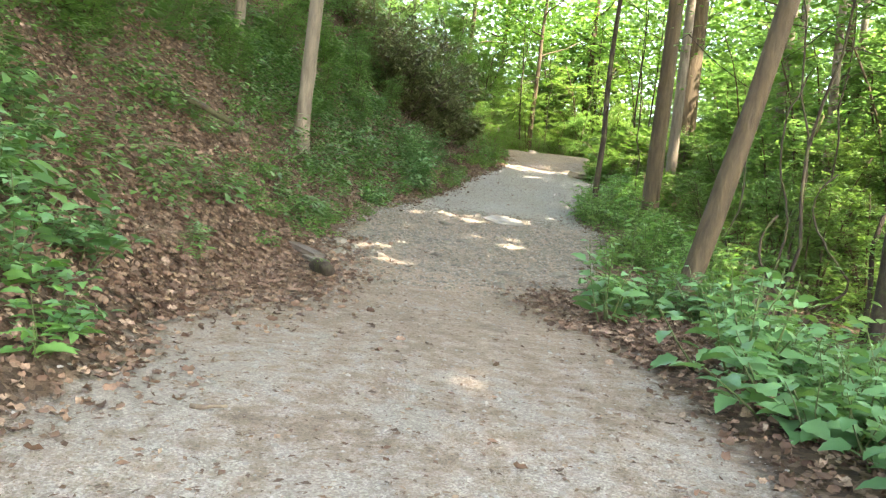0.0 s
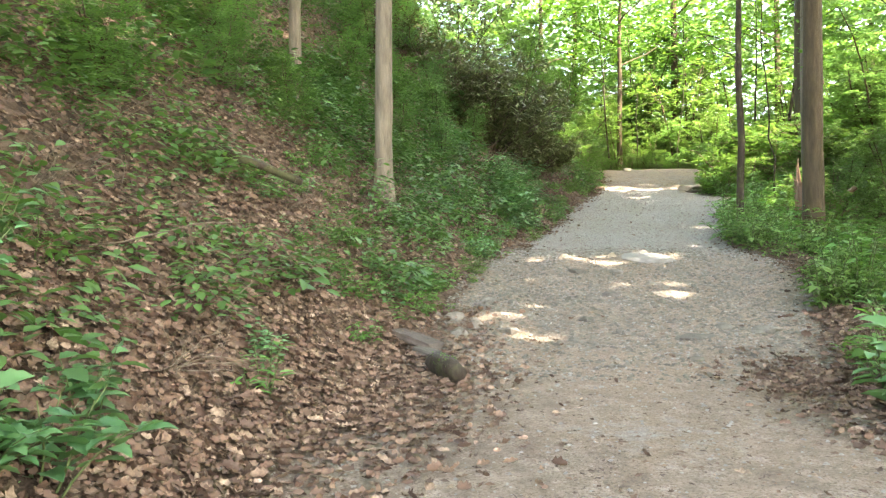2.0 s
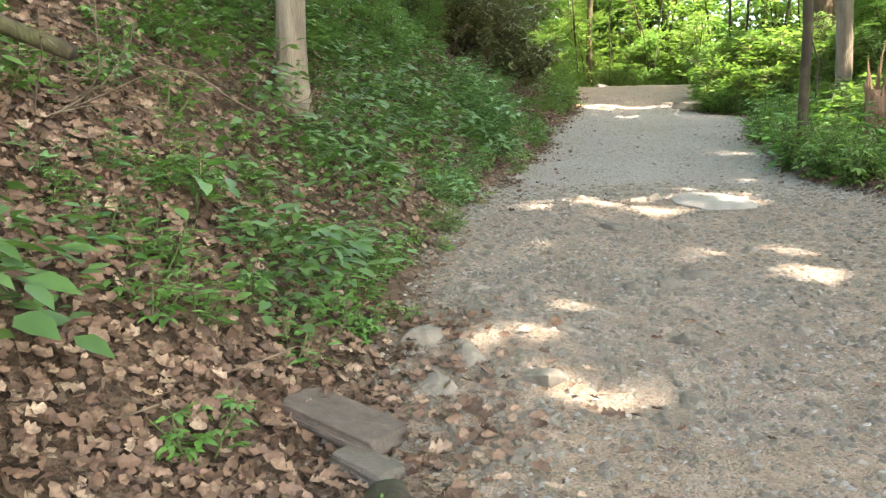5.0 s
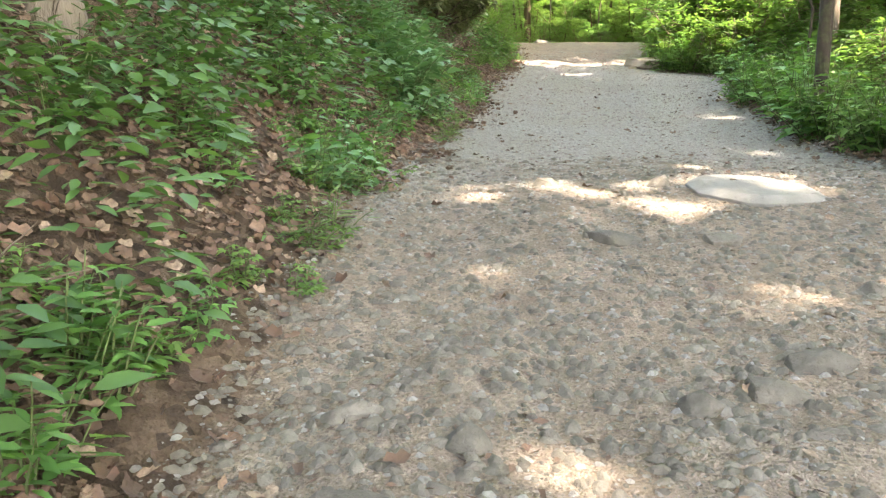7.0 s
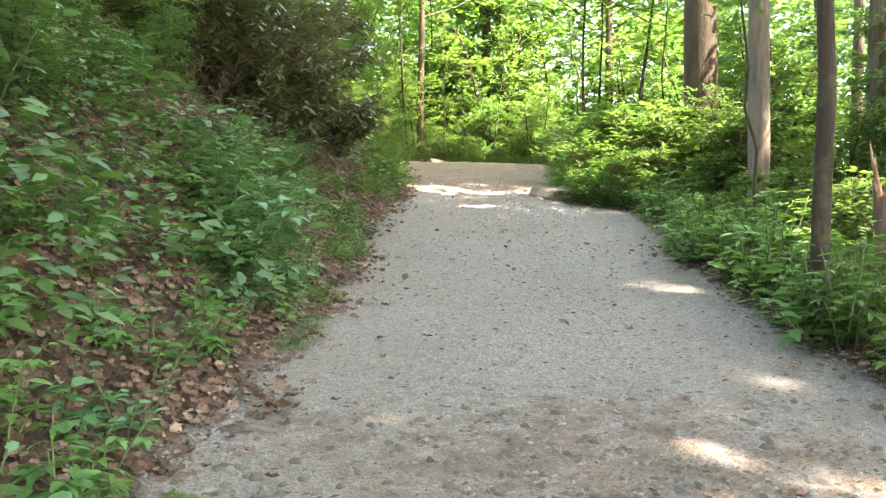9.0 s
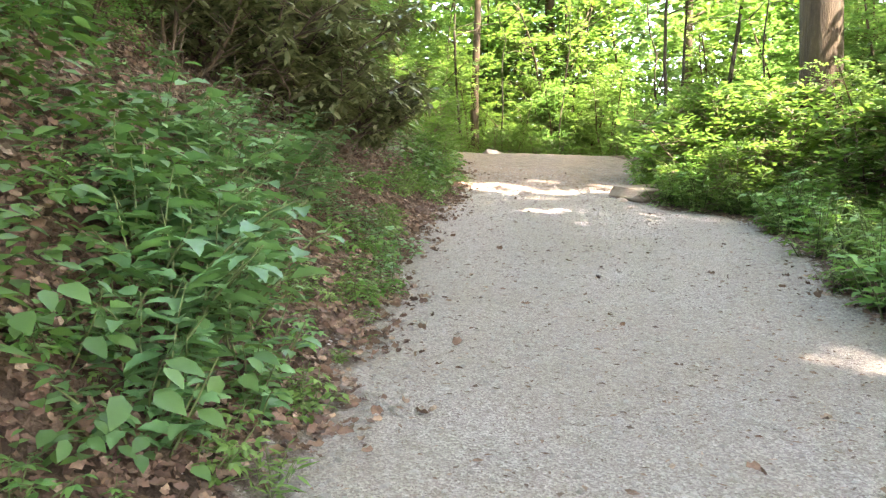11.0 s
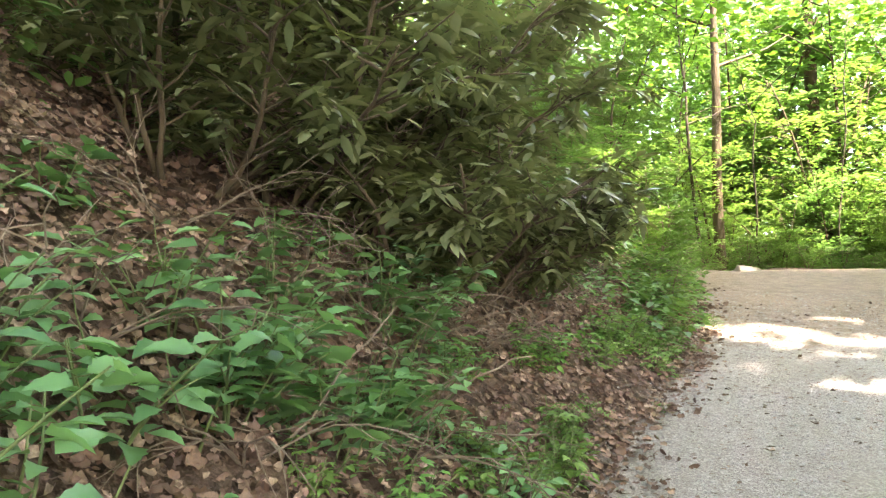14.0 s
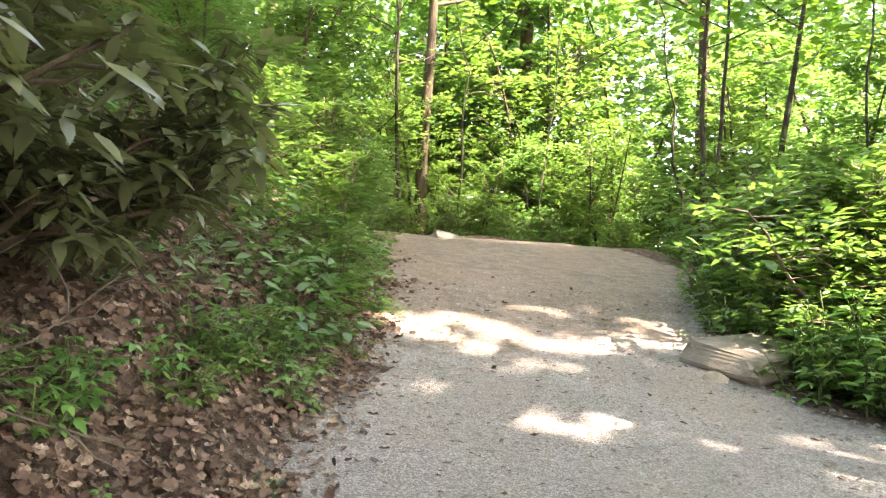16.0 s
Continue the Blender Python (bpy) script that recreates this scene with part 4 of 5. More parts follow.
wall += [(1.6 + 1.7 * k, 41.2 + 1.3 * (k % 3), 1.05 + 0.12 * (k % 4), ("limetall", "wood", "tall")[k % 3]) for k in range(8)]
place_all(BUSHES, wall)


def far_woods():
    """Leaves of the wood in the distance, past counting."""
    n = 230000
    a = rng.uniform(-0.9, 1.75, n)
    d = rng.uniform(38, 60, n)
    x, y = 2 + d * np.sin(a), 8 + d * np.cos(a)
    z = 2 + 22 * rng.uniform(0, 1, n) ** 1.1 + 2 * wave(x, y, 5, 41)
    b = rng.uniform(0, 6.28, n)
    outw = np.stack([np.cos(b), np.sin(b), rng.uniform(-0.6, 0.3, n)], -1)
    up = np.stack([rng.normal(0, 0.5, n), rng.normal(0, 0.5, n), np.ones(n)], -1)
    s = rng.uniform(0.28, 0.7, n)
    tagged(new("far_woods", mesh_from("far_woods", *blades(DIAMOND, np.stack([x, y, z], -1), outw, up, s, s * 0.8), LEAF_FAR_HAZE)), "distant woodland foliage in haze-paled green", "woodland", kind="stuff")


far_woods()

# ---------------------------------------------------------------- rhododendron thicket
def rhododendron(x, y, size, lean):
    top = tagged(new("rhododendron"), "dark evergreen bush with long leathery leaves overhanging the bank", "bush", "evergreen thicket")
    z = land1(x, y) - 0.1
    top.location = (x, y, z)
    woody, leaves = [], []
    for _ in range(10):
        a = rng.uniform(0, 6.28)
        way = (0.7 * math.cos(a) + lean[0], 0.7 * math.sin(a) + lean[1], 1.0)
        main = bent((0.2 * math.cos(a), 0.2 * math.sin(a), 0), way, size * rng.uniform(0.9, 1.3), 9, 0.03, 0.16)
        woody.append(tube(main, np.linspace(0.022, 0.007, 9), 6))
        for _k in range(16):
            at, d = along_line(main, np.array([rng.uniform(0.12, 1)]))
            b = rng.uniform(0, 6.28)
            tw = bent(at[0], d[0] * 0.5 + (math.cos(b), math.sin(b), 0.25), size * rng.uniform(0.2, 0.42), 6, 0.0, 0.2)
            woody.append(tube(tw, np.linspace(0.009, 0.004, 6), 4))
            for q in (0.55, 0.8, 1.0):
                m = 8
                p, dd = along_line(tw, np.full(m, q))
                t = np.arange(m) * 6.28 / m + rng.uniform(0, 1)
                outw = np.stack([np.cos(t), np.sin(t), rng.uniform(-0.9, 0.1, m)], -1) + dd * 0.3
                up = np.stack([rng.normal(0, 0.25, m), rng.normal(0, 0.25, m), np.ones(m)], -1)
                ln = rng.uniform(0.12, 0.21, m)
                leaves.append(blades(OVATE, p + rng.normal(0, 0.03, (m, 3)), outw, up, ln, ln * 0.34))
    child("branch", mesh_from("rhododendron_wood", *joined(woody), BARK_BROWN), top, kind="stuff")
    child("foliage", mesh_from("rhododendron_leaves", *joined(leaves), LEAF_RHODO), top, kind="stuff")
    return top


for x, y, s, lean in [(-0.75, 25.9, 1.15, (0.4, -0.1)), (-0.6, 26.7, 1.25, (0.4, 0)), (-1.15, 26.5, 1.7, (0.55, 0)), (-1.6, 25.6, 2.0, (0.5, 0)), (-2.0, 24.9, 1.6, (0.3, -0.1)), (-2.6, 26.0, 2.6, (0.3, 0)), (-1.5, 27.6, 1.8, (0.3, 0.1)), (-3.4, 27.4, 2.6, (0.2, 0.1))]:
    rhododendron(x, y, s, lean)

# ---------------------------------------------------------------- stones and wood on the ground
def stone_mesh(name, w, d, h, seed, mat, flat=0.0):
    """An angular, split stone: a jittered block with chipped corners."""
    r = random.Random(seed)
    bm = bmesh.new()
    if w > 0.8:
        for k in range(11):
            a, q = k * 0.571 + r.uniform(-0.2, 0.2), r.uniform(0.82, 1.12)
            for lvl, wide in ((-1.0, 0.95), (0.25, 1.0), (r.uniform(0.7, 1.0), 0.8)):
                bm.verts.new((math.cos(a) * q * wide * w / 2, math.sin(a) * q * wide * d / 2, lvl * h))
    else:
        ox, oy = r.uniform(-0.2, 0.2), r.uniform(-0.2, 0.2)
        for k in range(9):
            a = k * 0.698 + r.uniform(-0.25, 0.25)
            q = r.uniform(0.72, 1.08)
            bm.verts.new((math.cos(a) * q * w / 2, math.sin(a) * q * d / 2, r.uniform(-0.35, 0.25) * h))
            bm.verts.new((math.cos(a) * q * 0.85 * w / 2, math.sin(a) * q * 0.85 * d / 2, -h))
        for k in range(5):
            a, q = k * 1.257 + r.uniform(-0.4, 0.4), r.uniform(0.25, 0.68)
            bm.verts.new(((math.cos(a) * q + ox) * w / 2, (math.sin(a) * q + oy) * d / 2, r.uniform(0.55, 1.0) * h))
    res = bmesh.ops.convex_hull(bm, input=bm.verts[:])
    bmesh.ops.delete(bm, geom=[v for v in bm.verts if not v.link_faces], context="VERTS")
    bmesh.ops.bevel(bm, geom=bm.edges[:], offset=min(w, d, h) * 0.06, segments=1, affect="EDGES")
    me = bpy.data.meshes.new(name)
    bm.to_mesh(me)
    bm.free()
    me.materials.append(mat)
    return me


def rock(x, y, w, d, h, turn, mat=None, label="angular grey stone half sunk in the path", tilt=(0, 0), flat=0.5, lift=0.0):
    ob = tagged(new("rock", stone_mesh("rock", w, d, h, int(100 * abs(x) + 37 * y), mat or STONE, flat)), label, "rock", "loose rocks")
    ob.matrix_basis = pose(x, y, land1(x, y) + lift - 0.1 * h, tilt[0], tilt[1], turn)
    return ob




def slab(x, y, z, w, d, h, turn, tilt, mat, label, seed):
    """A split stone plate: flat top and bottom, broken sides, chipped corners."""
    r = random.Random(seed)
    ring = []
    for cx, cy in ((-1, -1), (1, -1), (1, 1), (-1, 1)):
        a, b = r.uniform(0.06, 0.16), r.uniform(0.08, 0.24)
        first, second = (cx * (1 - a), cy), (cx, cy * (1 - b))
        ring += [second, first] if cx * cy < 0 else [first, second]
        if cx * cy < 0:
            ring[-2:] = [first, second]
    ring.sort(key=lambda p: math.atan2(p[1], p[0]))
    bm = bmesh.new()
    loops = []
    for lvl, grow in ((0.0, 0.9), (0.3, 1.0), (0.62, 0.97), (1.0, 0.9)):
        loops.append([bm.verts.new((px * grow * w / 2 + 0.04 * w * r.uniform(-1, 1), py * grow * d / 2 + 0.04 * w * r.uniform(-1, 1), lvl * h * (1 + 0.12 * r.uniform(-1, 1)))) for px, py in ring])
    n = len(ring)
    for lo, hi in zip(loops, loops[1:]):
        for k in range(n):
            bm.faces.new((lo[k], lo[(k + 1) % n], hi[(k + 1) % n], hi[k]))
    bm.faces.new(loops[0][::-1])
    bm.faces.new(loops[-1])
    bmesh.ops.bevel(bm, geom=bm.edges[:], offset=min(w, d, h) * 0.08, segments=1, affect="EDGES")
    bmesh.ops.recalc_face_normals(bm, faces=bm.faces[:])
    me = bpy.data.meshes.new("rock")
    bm.to_mesh(me)
    bm.free()
    me.materials.append(mat)
    ob = tagged(new("rock", me), label, "rock", "loose rocks")
    ob.matrix_basis = pose(x, y, land1(x, y) + z, tilt[0], tilt[1], turn)
    return ob


slab(-2.0, 11.05, 0.03, 0.58, 0.35, 0.085, -24, (-4, 15), STONE_BROWN, "brown-grey stone slab lying on dead leaves", 3)
slab(-1.84, 10.74, 0.02, 0.3, 0.17, 0.06, -35, (0, 10), STONE, "pale grey-green flat stone beside the slab", 8)
for x, y, w, d, h, turn in [(-1.68, 12.17, 0.34, 0.16, 0.10, 25), (-1.42, 11.95, 0.22, 0.28, 0.12, 10), (-1.0, 11.72, 0.24, 0.3, 0.06, -15), (-1.0, 12.9, 0.16, 0.14, 0.08, 0), (-1.57, 11.55, 0.2, 0.24, 0.09, 40), (-1.3, 12.6, 0.3, 0.14, 0.05, 5),
                            (0.28, 13.35, 0.26, 0.2, 0.07, 20), (0.02, 13.14, 0.22, 0.16, 0.08, -10), (-0.27, 13.05, 0.22, 0.12, 0.07, 5), (-0.05, 14.8, 0.36, 0.24, 0.08, -20), (0.5, 14.72, 0.22, 0.2, 0.06, 30),
                            (1.0, 11.55, 0.44, 0.24, 0.07, 15), (1.35, 11.95, 0.26, 0.18, 0.08, -20), (1.75, 11.8, 0.4, 0.22, 0.08, 10), (0.75, 10.6, 0.18, 0.14, 0.05, 0), (-0.2, 16.0, 0.2, 0.14, 0.07, 0), (-0.8, 12.3, 0.2, 0.1, 0.05, -30), (0.9, 14.0, 0.16, 0.12, 0.08, 0),
                            (-0.55, 12.55, 0.26, 0.1, 0.04, -25), (-1.2, 10.9, 0.15, 0.1, 0.06, 0), (-1.35, 13.1, 0.2, 0.12, 0.05, 0), (-0.15, 12.2, 0.18, 0.2, 0.05, 0), (0.75, 12.75, 0.14, 0.12, 0.06, 50), (0.6, 12.3, 0.16, 0.1, 0.05, 10), (-0.85, 17.6, 0.4, 0.12, 0.04, 0), (0.55, 15.9, 0.2, 0.12, 0.1, 20)]:
    rock(x, y, 1.15 * w, 1.15 * d, 0.85 * h, turn, tilt=(11 * math.sin(7 * x + y), 9 * math.cos(5 * y)))
rock(1.13, 15.7, 0.84, 0.86, 0.06, 0, STONE_PALE, "large flat pale stone set in the path", (11, 2), 0.45, -0.005)
slab(5.0, 29.35, -0.08, 1.3, 0.75, 0.24, 24, (9, -3), STONE_TAN, "pale tan boulder ledge beside the path", 5)
rock(5.7, 29.75, 0.7, 0.45, 0.22, 10, STONE_TAN, "pale tan boulder beside the path", (0, 0), 0.5)
rock(4.35, 28.95, 0.3, 0.2, 0.08, 0, STONE_TAN, "small tan stone beside the boulder ledge")
rock(3.55, 36.2, 0.75, 0.4, 0.15, 0, STONE, "flat tan rock on the crest of the path")


def mossy_log(x, y, turn, length, dia):
    top = tagged(new("log"), "short dark rotten log with yellow-green moss", "log")
    pts = np.array([(-length / 2, 0, 0), (-length / 4, 0.02, 0.01), (0, 0.03, 0.015), (length / 4, 0.01, 0), (length / 2, -0.03, -0.01)])
    child("wood", mesh_from("log_wood", *tube(pts, np.array([0.7, 0.95, 1, 1, 0.8]) * dia / 2, 12, 0.14), BARK_DARK, True), top)
    n = 110
    a, s = rng.uniform(0.3, 2.4, n), rng.normal(-0.1, 0.12, n) * length
    at = np.stack([s, 0.02 + np.cos(a) * dia * 0.5, np.sin(a) * dia * 0.52], -1)
    outw = np.stack([rng.normal(0, 1, n), rng.normal(0, 1, n), rng.uniform(0, 1, n)], -1)
    child("moss", mesh_from("log_moss", *blades(DIAMOND, at, outw, np.stack([np.cos(a) * 0, np.cos(a), np.sin(a)], -1), 0.025, 0.02), LEAF_LIME), top, "yellow-green moss")
    top.matrix_basis = pose(x, y, land1(x, y) + dia * 0.42, 0, 0, turn)


mossy_log(-1.6, 10.12, 112, 0.92, 0.21)


def scatter_stones(name, n, box, keep, size, mat, label, seed):
    """Countless small stones as one mesh."""
    g = np.random.default_rng(seed)
    x, y = g.uniform(box[0], box[1], n), g.uniform(box[2], box[3], n)
    _, xl, xr = sides(y)
    k = keep(x, y, np.minimum(x - xl, xr - x)) > g.uniform(0, 1, n)
    x, y = x[k], y[k]
    m = len(x)
    base = np.array([(1, 0, 0), (0.3, 0.9, 0), (-0.8, 0.6, 0), (-0.8, -0.5, 0), (0.3, -0.95, 0), (0.45, 0.3, 0.7), (-0.35, 0.2, 0.8), (0, -0.4, 0.7)], float)
    tri = np.array([(5, 6, 7), (0, 1, 5), (1, 6, 5), (1, 2, 6), (2, 3, 6), (3, 7, 6), (3, 4, 7), (4, 0, 7), (0, 5, 7)])
    s = size[0] + (size[1] - size[0]) * g.uniform(0, 1, m) ** 3
    a = g.uniform(0, 6.28, m)
    jit = base[None] * g.uniform(0.7, 1.3, (m, len(base), 3)) * s[:, None, None] * np.array([1, 0.72, 0.6])
    c, sn = np.cos(a)[:, None], np.sin(a)[:, None]
    v = np.stack([jit[..., 0] * c - jit[..., 1] * sn, jit[..., 0] * sn + jit[..., 1] * c, jit[..., 2] - 0.06 * s[:, None]], -1)
    v += np.stack([x, y, land(x, y)], -1)[:, None]
    t = tri[None] + (np.arange(m) * len(base))[:, None, None]
    tagged(new(name, mesh_from(name, v.reshape(-1, 3), t.reshape(-1, 3), mat)), label, "gravel", kind="stuff")


scatter_stones("gravel", 62000, (-2.6, 6.5, 2.5, 33), lambda x, y, d: (d > -0.15) * np.where(y < 10, 0.35, 0.9), (0.006, 0.028), PEBBLE, "loose grey gravel on the path", 3)
scatter_stones("edge_gravel", 95000, (-2.4, 6.5, 15, 33), lambda x, y, d: np.exp(-((d - 0.12) / 0.22) ** 2) * 0.9, (0.008, 0.034), PEBBLE, "coarse loose gravel along the path's edges", 8)
scatter_stones("pale_stones", 5500, (-2.4, 4.5, 9.0, 18), lambda x, y, d: (d > -0.1) * np.clip(1.2 - np.abs(y - 13.3) / 4.5, 0, 1), (0.008, 0.028), PEBBLE, "pale broken pebbles on the rough stretch of path", 14)
scatter_stones("small_stones", 44000, (-2.4, 4.5, 9.8, 18), lambda x, y, d: (d > -0.1) * np.clip(1.2 - np.abs(y - 13.3) / 4.0, 0, 1), (0.006, 0.046), STONE, "small broken stones on the rough stretch of path", 4)


def leaf_litter(n, box, keep, seed, name, label, size=(0.05, 0.11), shape=CURL):
    g = np.random.default_rng(seed)
    x, y = g.uniform(box[0], box[1], n), g.uniform(box[2], box[3], n)
    k = keep(x, y) > g.uniform(0, 1, n)
    x, y = x[k], y[k]
    m, e = len(x), 0.05
    z = land(x, y)
    nor = unit(np.stack([-(land(x + e, y) - z) / e, -(land(x, y + e) - z) / e, np.ones(m)], -1))
    up = unit(nor + g.normal(0, 0.75, (m, 3)))
    a = g.uniform(0, 6.28, m)
    s = g.uniform(*size, m)
    along = np.stack([np.cos(a), np.sin(a), g.normal(0, 0.2, m)], -1)
    along = along - (along * nor).sum(-1, keepdims=True) * nor * 0.85
    at = np.stack([x, y, z], -1) + nor * g.uniform(0.004, 0.05, (m, 1))
    tagged(new(name, mesh_from(name, *blades(shape, at, along, up, s, s * g.uniform(0.5, 0.95, m)), LITTER)), label, "leaf litter", kind="stuff")


def litter_keep(x, y):
    z, xl, xr = sides(y)
    dl, dr = xl - x, x - xr
    edge = 1 / (1 + np.exp(-(dl + 0.05 + 0.25 * wave(x, y, 0.6, 21)) / 0.10))
    edge = np.maximum(edge, 0.7 / (1 + np.exp(-(dr - 0.05) / 0.10)))
    heap = 0.9 * np.exp(-(((x - 1.75) / 0.6) ** 2 + ((y - 9.95) / 0.55) ** 2)) + 0.8 * np.exp(-(((x + 2.0) / 0.7) ** 2 + ((y - 9.6) / 2.2) ** 2)) + 0.5 * np.exp(-(((x - 1.6) / 0.4) ** 2 + ((y - 8.7) / 1.2) ** 2))
    return np.clip(np.maximum(edge, heap), 0.003, 1) * np.clip(1.3 - np.maximum(dl, 0) / 6, 0.25, 1)


leaf_litter(25000, (-4.2, 3.2, 6.0, 12.6), litter_keep, 6, "oak_leaf_litter", "large curled dead oak leaves beside the path", (0.05, 0.11), LOBED)
leaf_litter(150000, (-7, 4.5, 1.5, 34), litter_keep, 5, "leaf_litter", "brown dead leaves covering the bank", (0.035, 0.085))


leaf_litter(26000, (-4.2, 2.2, 18, 33), lambda x, y: np.clip(litter_keep(x, y) * 1.5, 0, 1) * (sides(y)[1] - x > -0.2), 12, "bank_leaf_litter", "brown dead leaves under the evergreen bushes", (0.045, 0.095), LOBED)


def debris(n):
    """Twig and leaf scraps on the trodden path."""
    g = np.random.default_rng(9)
    y = g.uniform(2.5, 32, n)
    _, xl, xr = sides(y)
    x = xl + (xr - xl) * g.uniform(0.02, 0.98, n)
    a = g.uniform(0, 6.28, n)
    s = 0.015 + 0.05 * g.uniform(0, 1, n) ** 2
    at = np.stack([x, y, land(x, y) + 0.005], -1)
    along = np.stack([np.cos(a), np.sin(a), g.normal(0, 0.12, n)], -1)
    up = np.stack([g.normal(0, 0.3, n), g.normal(0, 0.3, n), np.ones(n)], -1)
    tagged(new("path_debris", mesh_from("path_debris", *blades(DIAMOND, at, along, up, s, s * g.uniform(0.15, 0.8, n)), LITTER)), "scraps of dead leaf and twig on the path", "leaf litter", kind="stuff")


debris(24000)


def stick(x, y, turn, length, thick, label):
    pts = bent((-length / 2, 0, 0), (1, 0, 0), length, 6, 0, 0.12)
    ob = tagged(new("stick", mesh_from("stick", *tube(pts, np.linspace(thick, thick * 0.5, 6), 6, 0.1), TWIG, True)), label, "stick", "fallen sticks")
    ob.matrix_basis = pose(x, y, land1(x, y) + thick * 0.7, 0, 0, turn)


stick(-1.12, 3.9, -3, 0.2, 0.016, "short grey stick lying on the path")
for x, y, turn, ln in [(-2.5, 11.0, 20, 0.7), (-2.7, 10.4, -30, 0.5), (0.3, 11.6, 35, 0.25), (0.1, 12.4, -40, 0.2), (-2.4, 9.2, 60, 0.5), (-1.9, 13.8, 75, 0.4), (-2.9, 8.4, 10, 0.9), (-3.4, 9.8, 40, 0.8), (-2.2, 12.6, 100, 0.5)]:
    stick(x, y, turn, ln, 0.007, "thin dry stick among dead leaves")


def dead_trunk(name, x, y, z, way, length, dia, bark, label, category):
    pts = bent((0, 0, 0), way, length, 8, 0.02, 0.06 if dia > 0.04 else 0.2)
    ob = tagged(new(name, mesh_from(name, *tube(pts, np.linspace(dia / 2, dia / 3.2, 8), 10, 0.18), bark, True)), label, category, "dead wood")
    ob.location = (x, y, land1(x, y) + z)
    return ob


DEAD = bark_material("dead_wood", (0.13, 0.066, 0.04), (0.36, 0.215, 0.14))


def splintered_stump(x, y, height, dia):
    """A broken trunk: a lumpy butt, a torn rim of splinters and two roots."""
    top = tagged(new("dead_stump"), "splintered reddish dead tree stump among bushes", "stump", "dead wood")
    butt = np.array([(0, 0, -0.15), (0, 0, 0.05), (0.01, 0.02, 0.3 * height), (0.03, 0.02, 0.55 * height), (0.05, 0.03, 0.62 * height)])
    child("butt", mesh_from("butt", *tube(butt, np.array([0.72, 0.6, 0.47, 0.45, 0.4]) * dia, 14, 0.12), DEAD, True), top)
    for k in range(11):
        a = k * 0.571
        foot = np.array([0.05 + 0.34 * dia * math.cos(a), 0.03 + 0.34 * dia * math.sin(a), 0.45 * height])
        tall = height * (0.18 + 0.5 * (0.5 + 0.5 * math.cos(a - 0.8)) * rng.uniform(0.6, 1.1))
        child("splinter", mesh_from("splinter", *tube(bent(foot, (0.12 * math.cos(a), 0.12 * math.sin(a), 1), tall, 5, 0, 0.06), np.array([0.16, 0.13, 0.09, 0.05, 0.01]) * dia, 5, 0.2), DEAD), top)
    for a in (2.6, 4.1, 5.4):
        child("root", mesh_from("root", *tube(bent((0, 0, 0.22), (math.cos(a), math.sin(a), -0.25), 0.7, 6, 0.05, 0.12), np.linspace(0.2, 0.05, 6) * dia, 7, 0.15), DEAD, True), top)
    top.location = (x, y, land1(x, y))


splintered_stump(5.12, 20.3, 1.75, 0.36)
for way, ln, dz, dx in [((-0.9, 0.3, 0.6), 2.0, 0.5, 0.3), ((-0.7, -0.2, 0.75), 2.2, 0.3, 0.6), ((-0.9, 0.6, 0.2), 1.8, 0.25, 0.4), ((0.8, 0.3, 0.5), 1.8, 0.4, -0.3)]:
    dead_trunk("dead_branch", 6.0 + dx, 21.2, dz - 0.4, way, 0.7 * ln, 0.05, DEAD, "bare reddish dead branch leaning on the stump", "branch")
dead_trunk("fallen_log", -4.35, 11.3, 0.1, (0.95, 0.25, -0.28), 1.1, 0.13, BARK_DARK, "mossy rotten log half buried in the bank", "log")
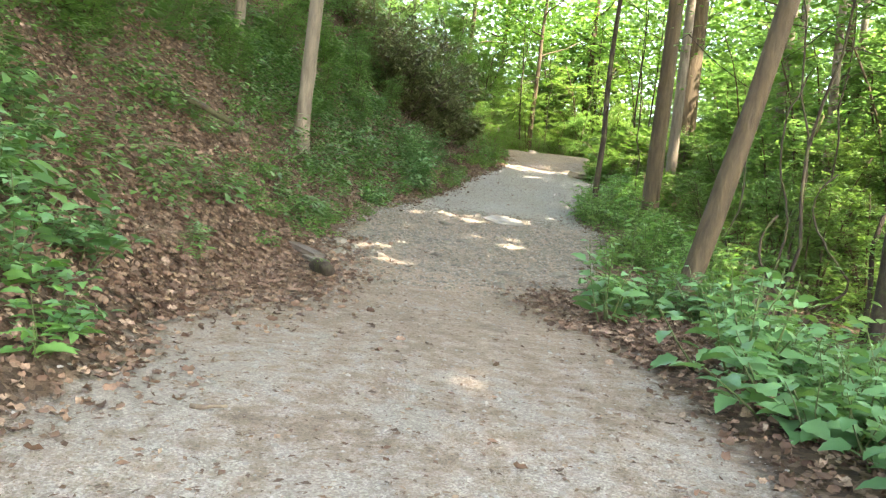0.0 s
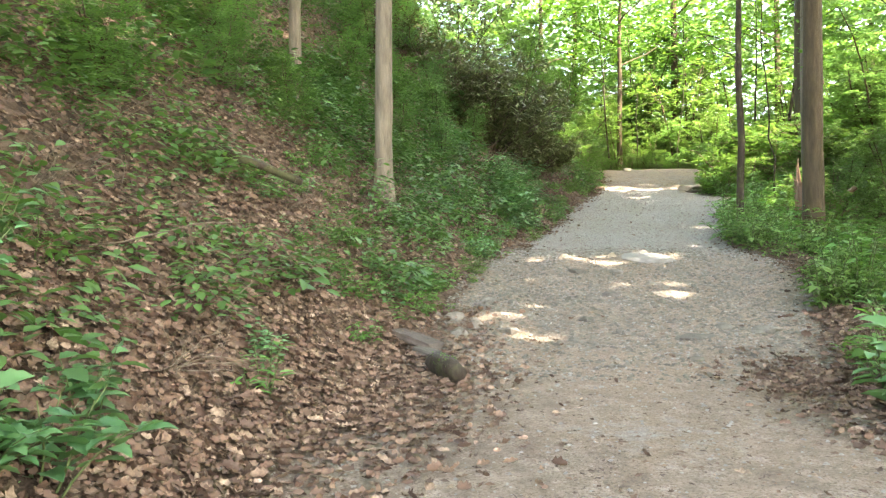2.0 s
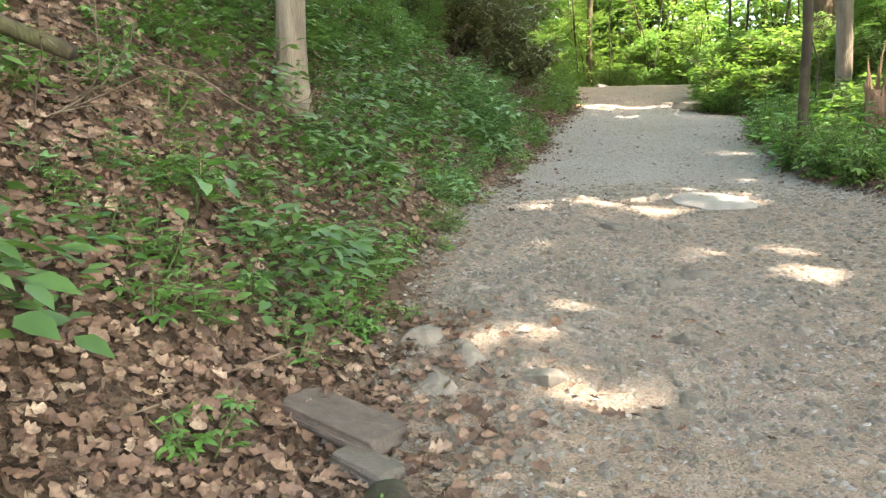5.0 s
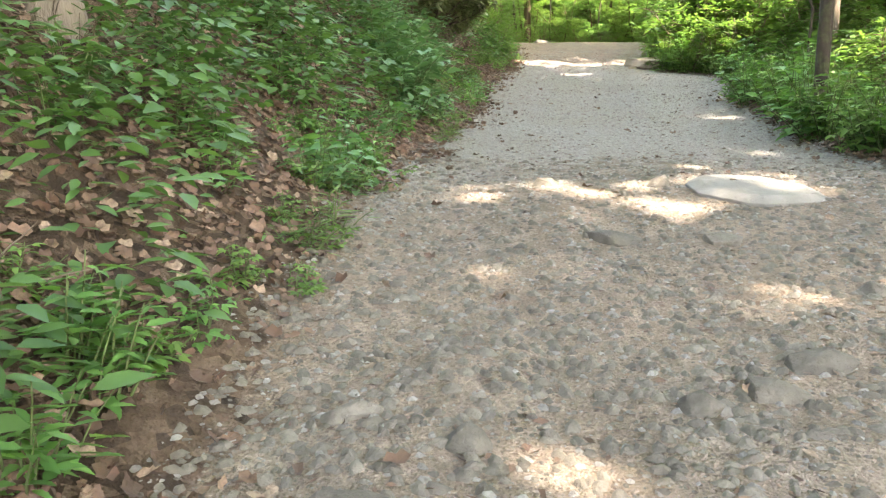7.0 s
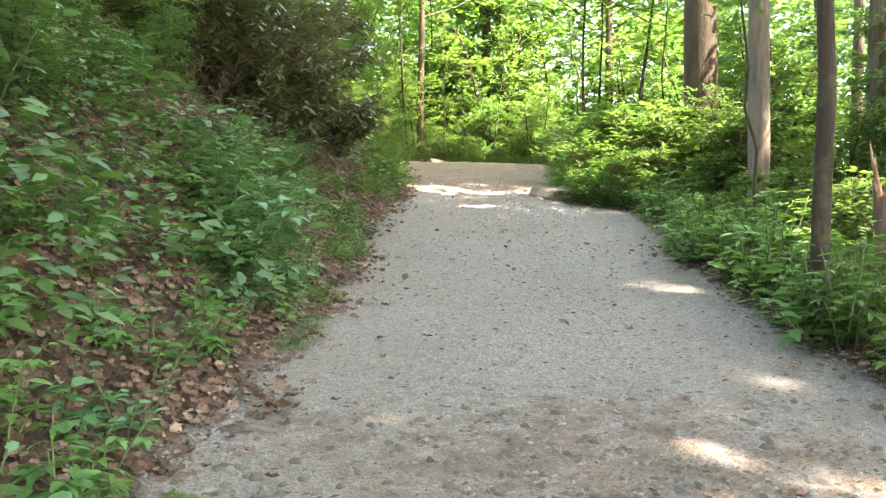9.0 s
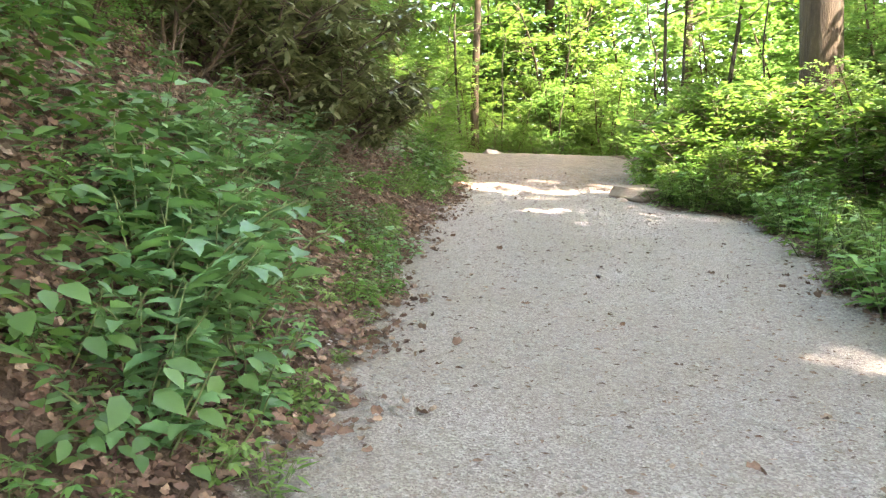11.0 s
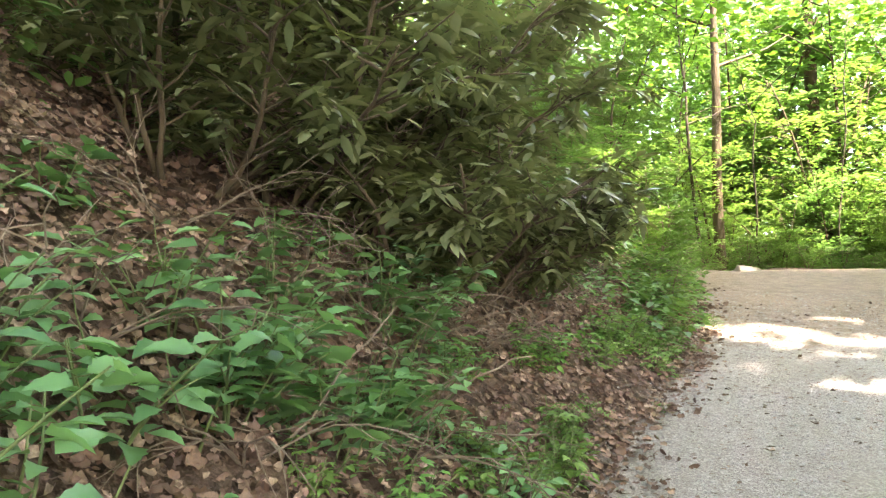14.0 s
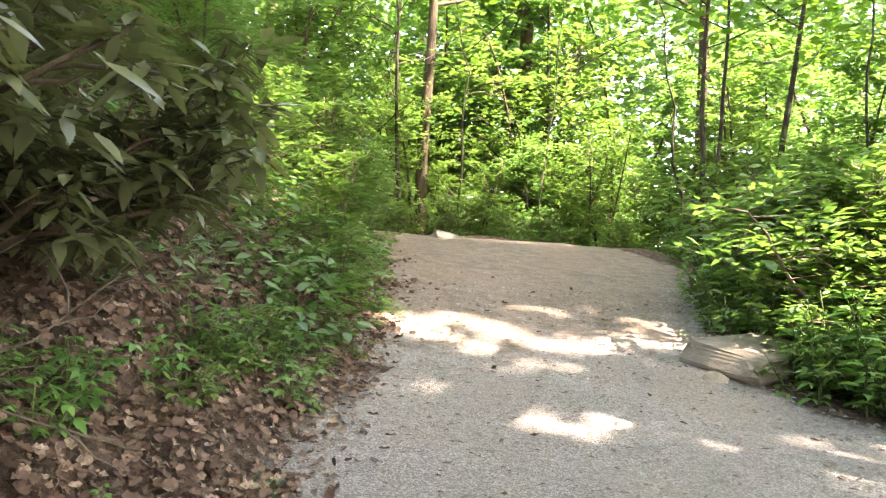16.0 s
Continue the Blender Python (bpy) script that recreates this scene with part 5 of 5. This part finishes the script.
for x, y, way, ln in [(-3.2, 8.6, (0.5, 0.6, 0.35), 1.1), (-3.9, 8.0, (0.9, 0.2, 0.1), 1.4), (-3.6, 12.9, (0.9, -0.2, -0.2), 1.2), (-0.6, 25.6, (0.6, 0.3, 0.35), 1.0), (-0.3, 27.9, (0.9, 0.3, -0.3), 1.1), (0.1, 28.6, (0.8, -0.3, -0.1), 1.0), (-0.2, 29.2, (0.9, 0.1, -0.4), 1.2), (-0.5, 24.4, (0.5, 0.1, 0.5), 1.0), (-0.8, 23.6, (0.3, 0.6, 0.4), 1.1)]:
    dead_trunk("dry_branch", x, y, 0.1, way, 0.8 * ln, 0.012, TWIG, "thin dry branch sticking out of the bank", "branch")
dead_trunk("dead_log", 5.45, 20.6, -0.05, (0.55, 0.3, 0.75), 1.5, 0.17, DEAD, "reddish broken log leaning beside the stump", "log")


def dry_twigs(x, y, size):
    """A bare tangle of thin branching twigs."""
    pieces = []
    for _ in range(8):
        a = rng.uniform(0, 6.28)
        main = bent((0, 0, -0.03), (math.cos(a) * 0.9 + 0.3, math.sin(a) * 0.9, 0.6), size * rng.uniform(0.6, 1.1), 7, 0.06, 0.2)
        pieces.append(tube(main, np.linspace(0.006, 0.002, 7), 4))
        for _k in range(3):
            at, d = along_line(main, np.array([rng.uniform(0.3, 0.9)]))
            pieces.append(tube(bent(at[0], d[0] + rng.normal(0, 0.6, 3), size * 0.35, 5, 0.03, 0.2), np.linspace(0.004, 0.0015, 5), 3))
    ob = tagged(new("dry_twigs", mesh_from("dry_twigs", *joined(pieces), TWIG)), "bare tangle of pale dry twigs on the bank", "twigs", "dry twigs", "stuff")
    ob.location = (x, y, land1(x, y))


for x, y, s in [(-0.9, 23.4, 0.9), (-0.5, 24.3, 0.9), (-1.5, 22.7, 0.8), (-0.1, 28.3, 1.0), (-0.3, 29.0, 1.0), (0.3, 28.9, 0.8), (-2.6, 12.9, 0.6), (-3.1, 7.6, 0.7), (-3.6, 9.3, 0.8), (-0.6, 25.4, 0.8), (-3.2, 14.2, 0.7), (-4.4, 8.2, 0.9), (-4.1, 9.6, 0.8), (-4.9, 9.9, 1.0), (-3.6, 11.6, 0.8), (-4.3, 13.4, 0.9), (-5.2, 12.2, 1.0), (-2.9, 15.0, 0.6), (-5.4, 15.0, 1.0), (-3.9, 17.5, 0.9), (-0.9, 25.2, 1.0), (-0.6, 25.0, 0.9), (-1.3, 24.8, 1.1), (-0.35, 25.9, 0.9), (-1.7, 24.2, 1.0), (-1.4, 23.2, 0.9), (0.0, 27.7, 0.9), (0.2, 28.1, 0.7)]:
    dry_twigs(x, y, s)
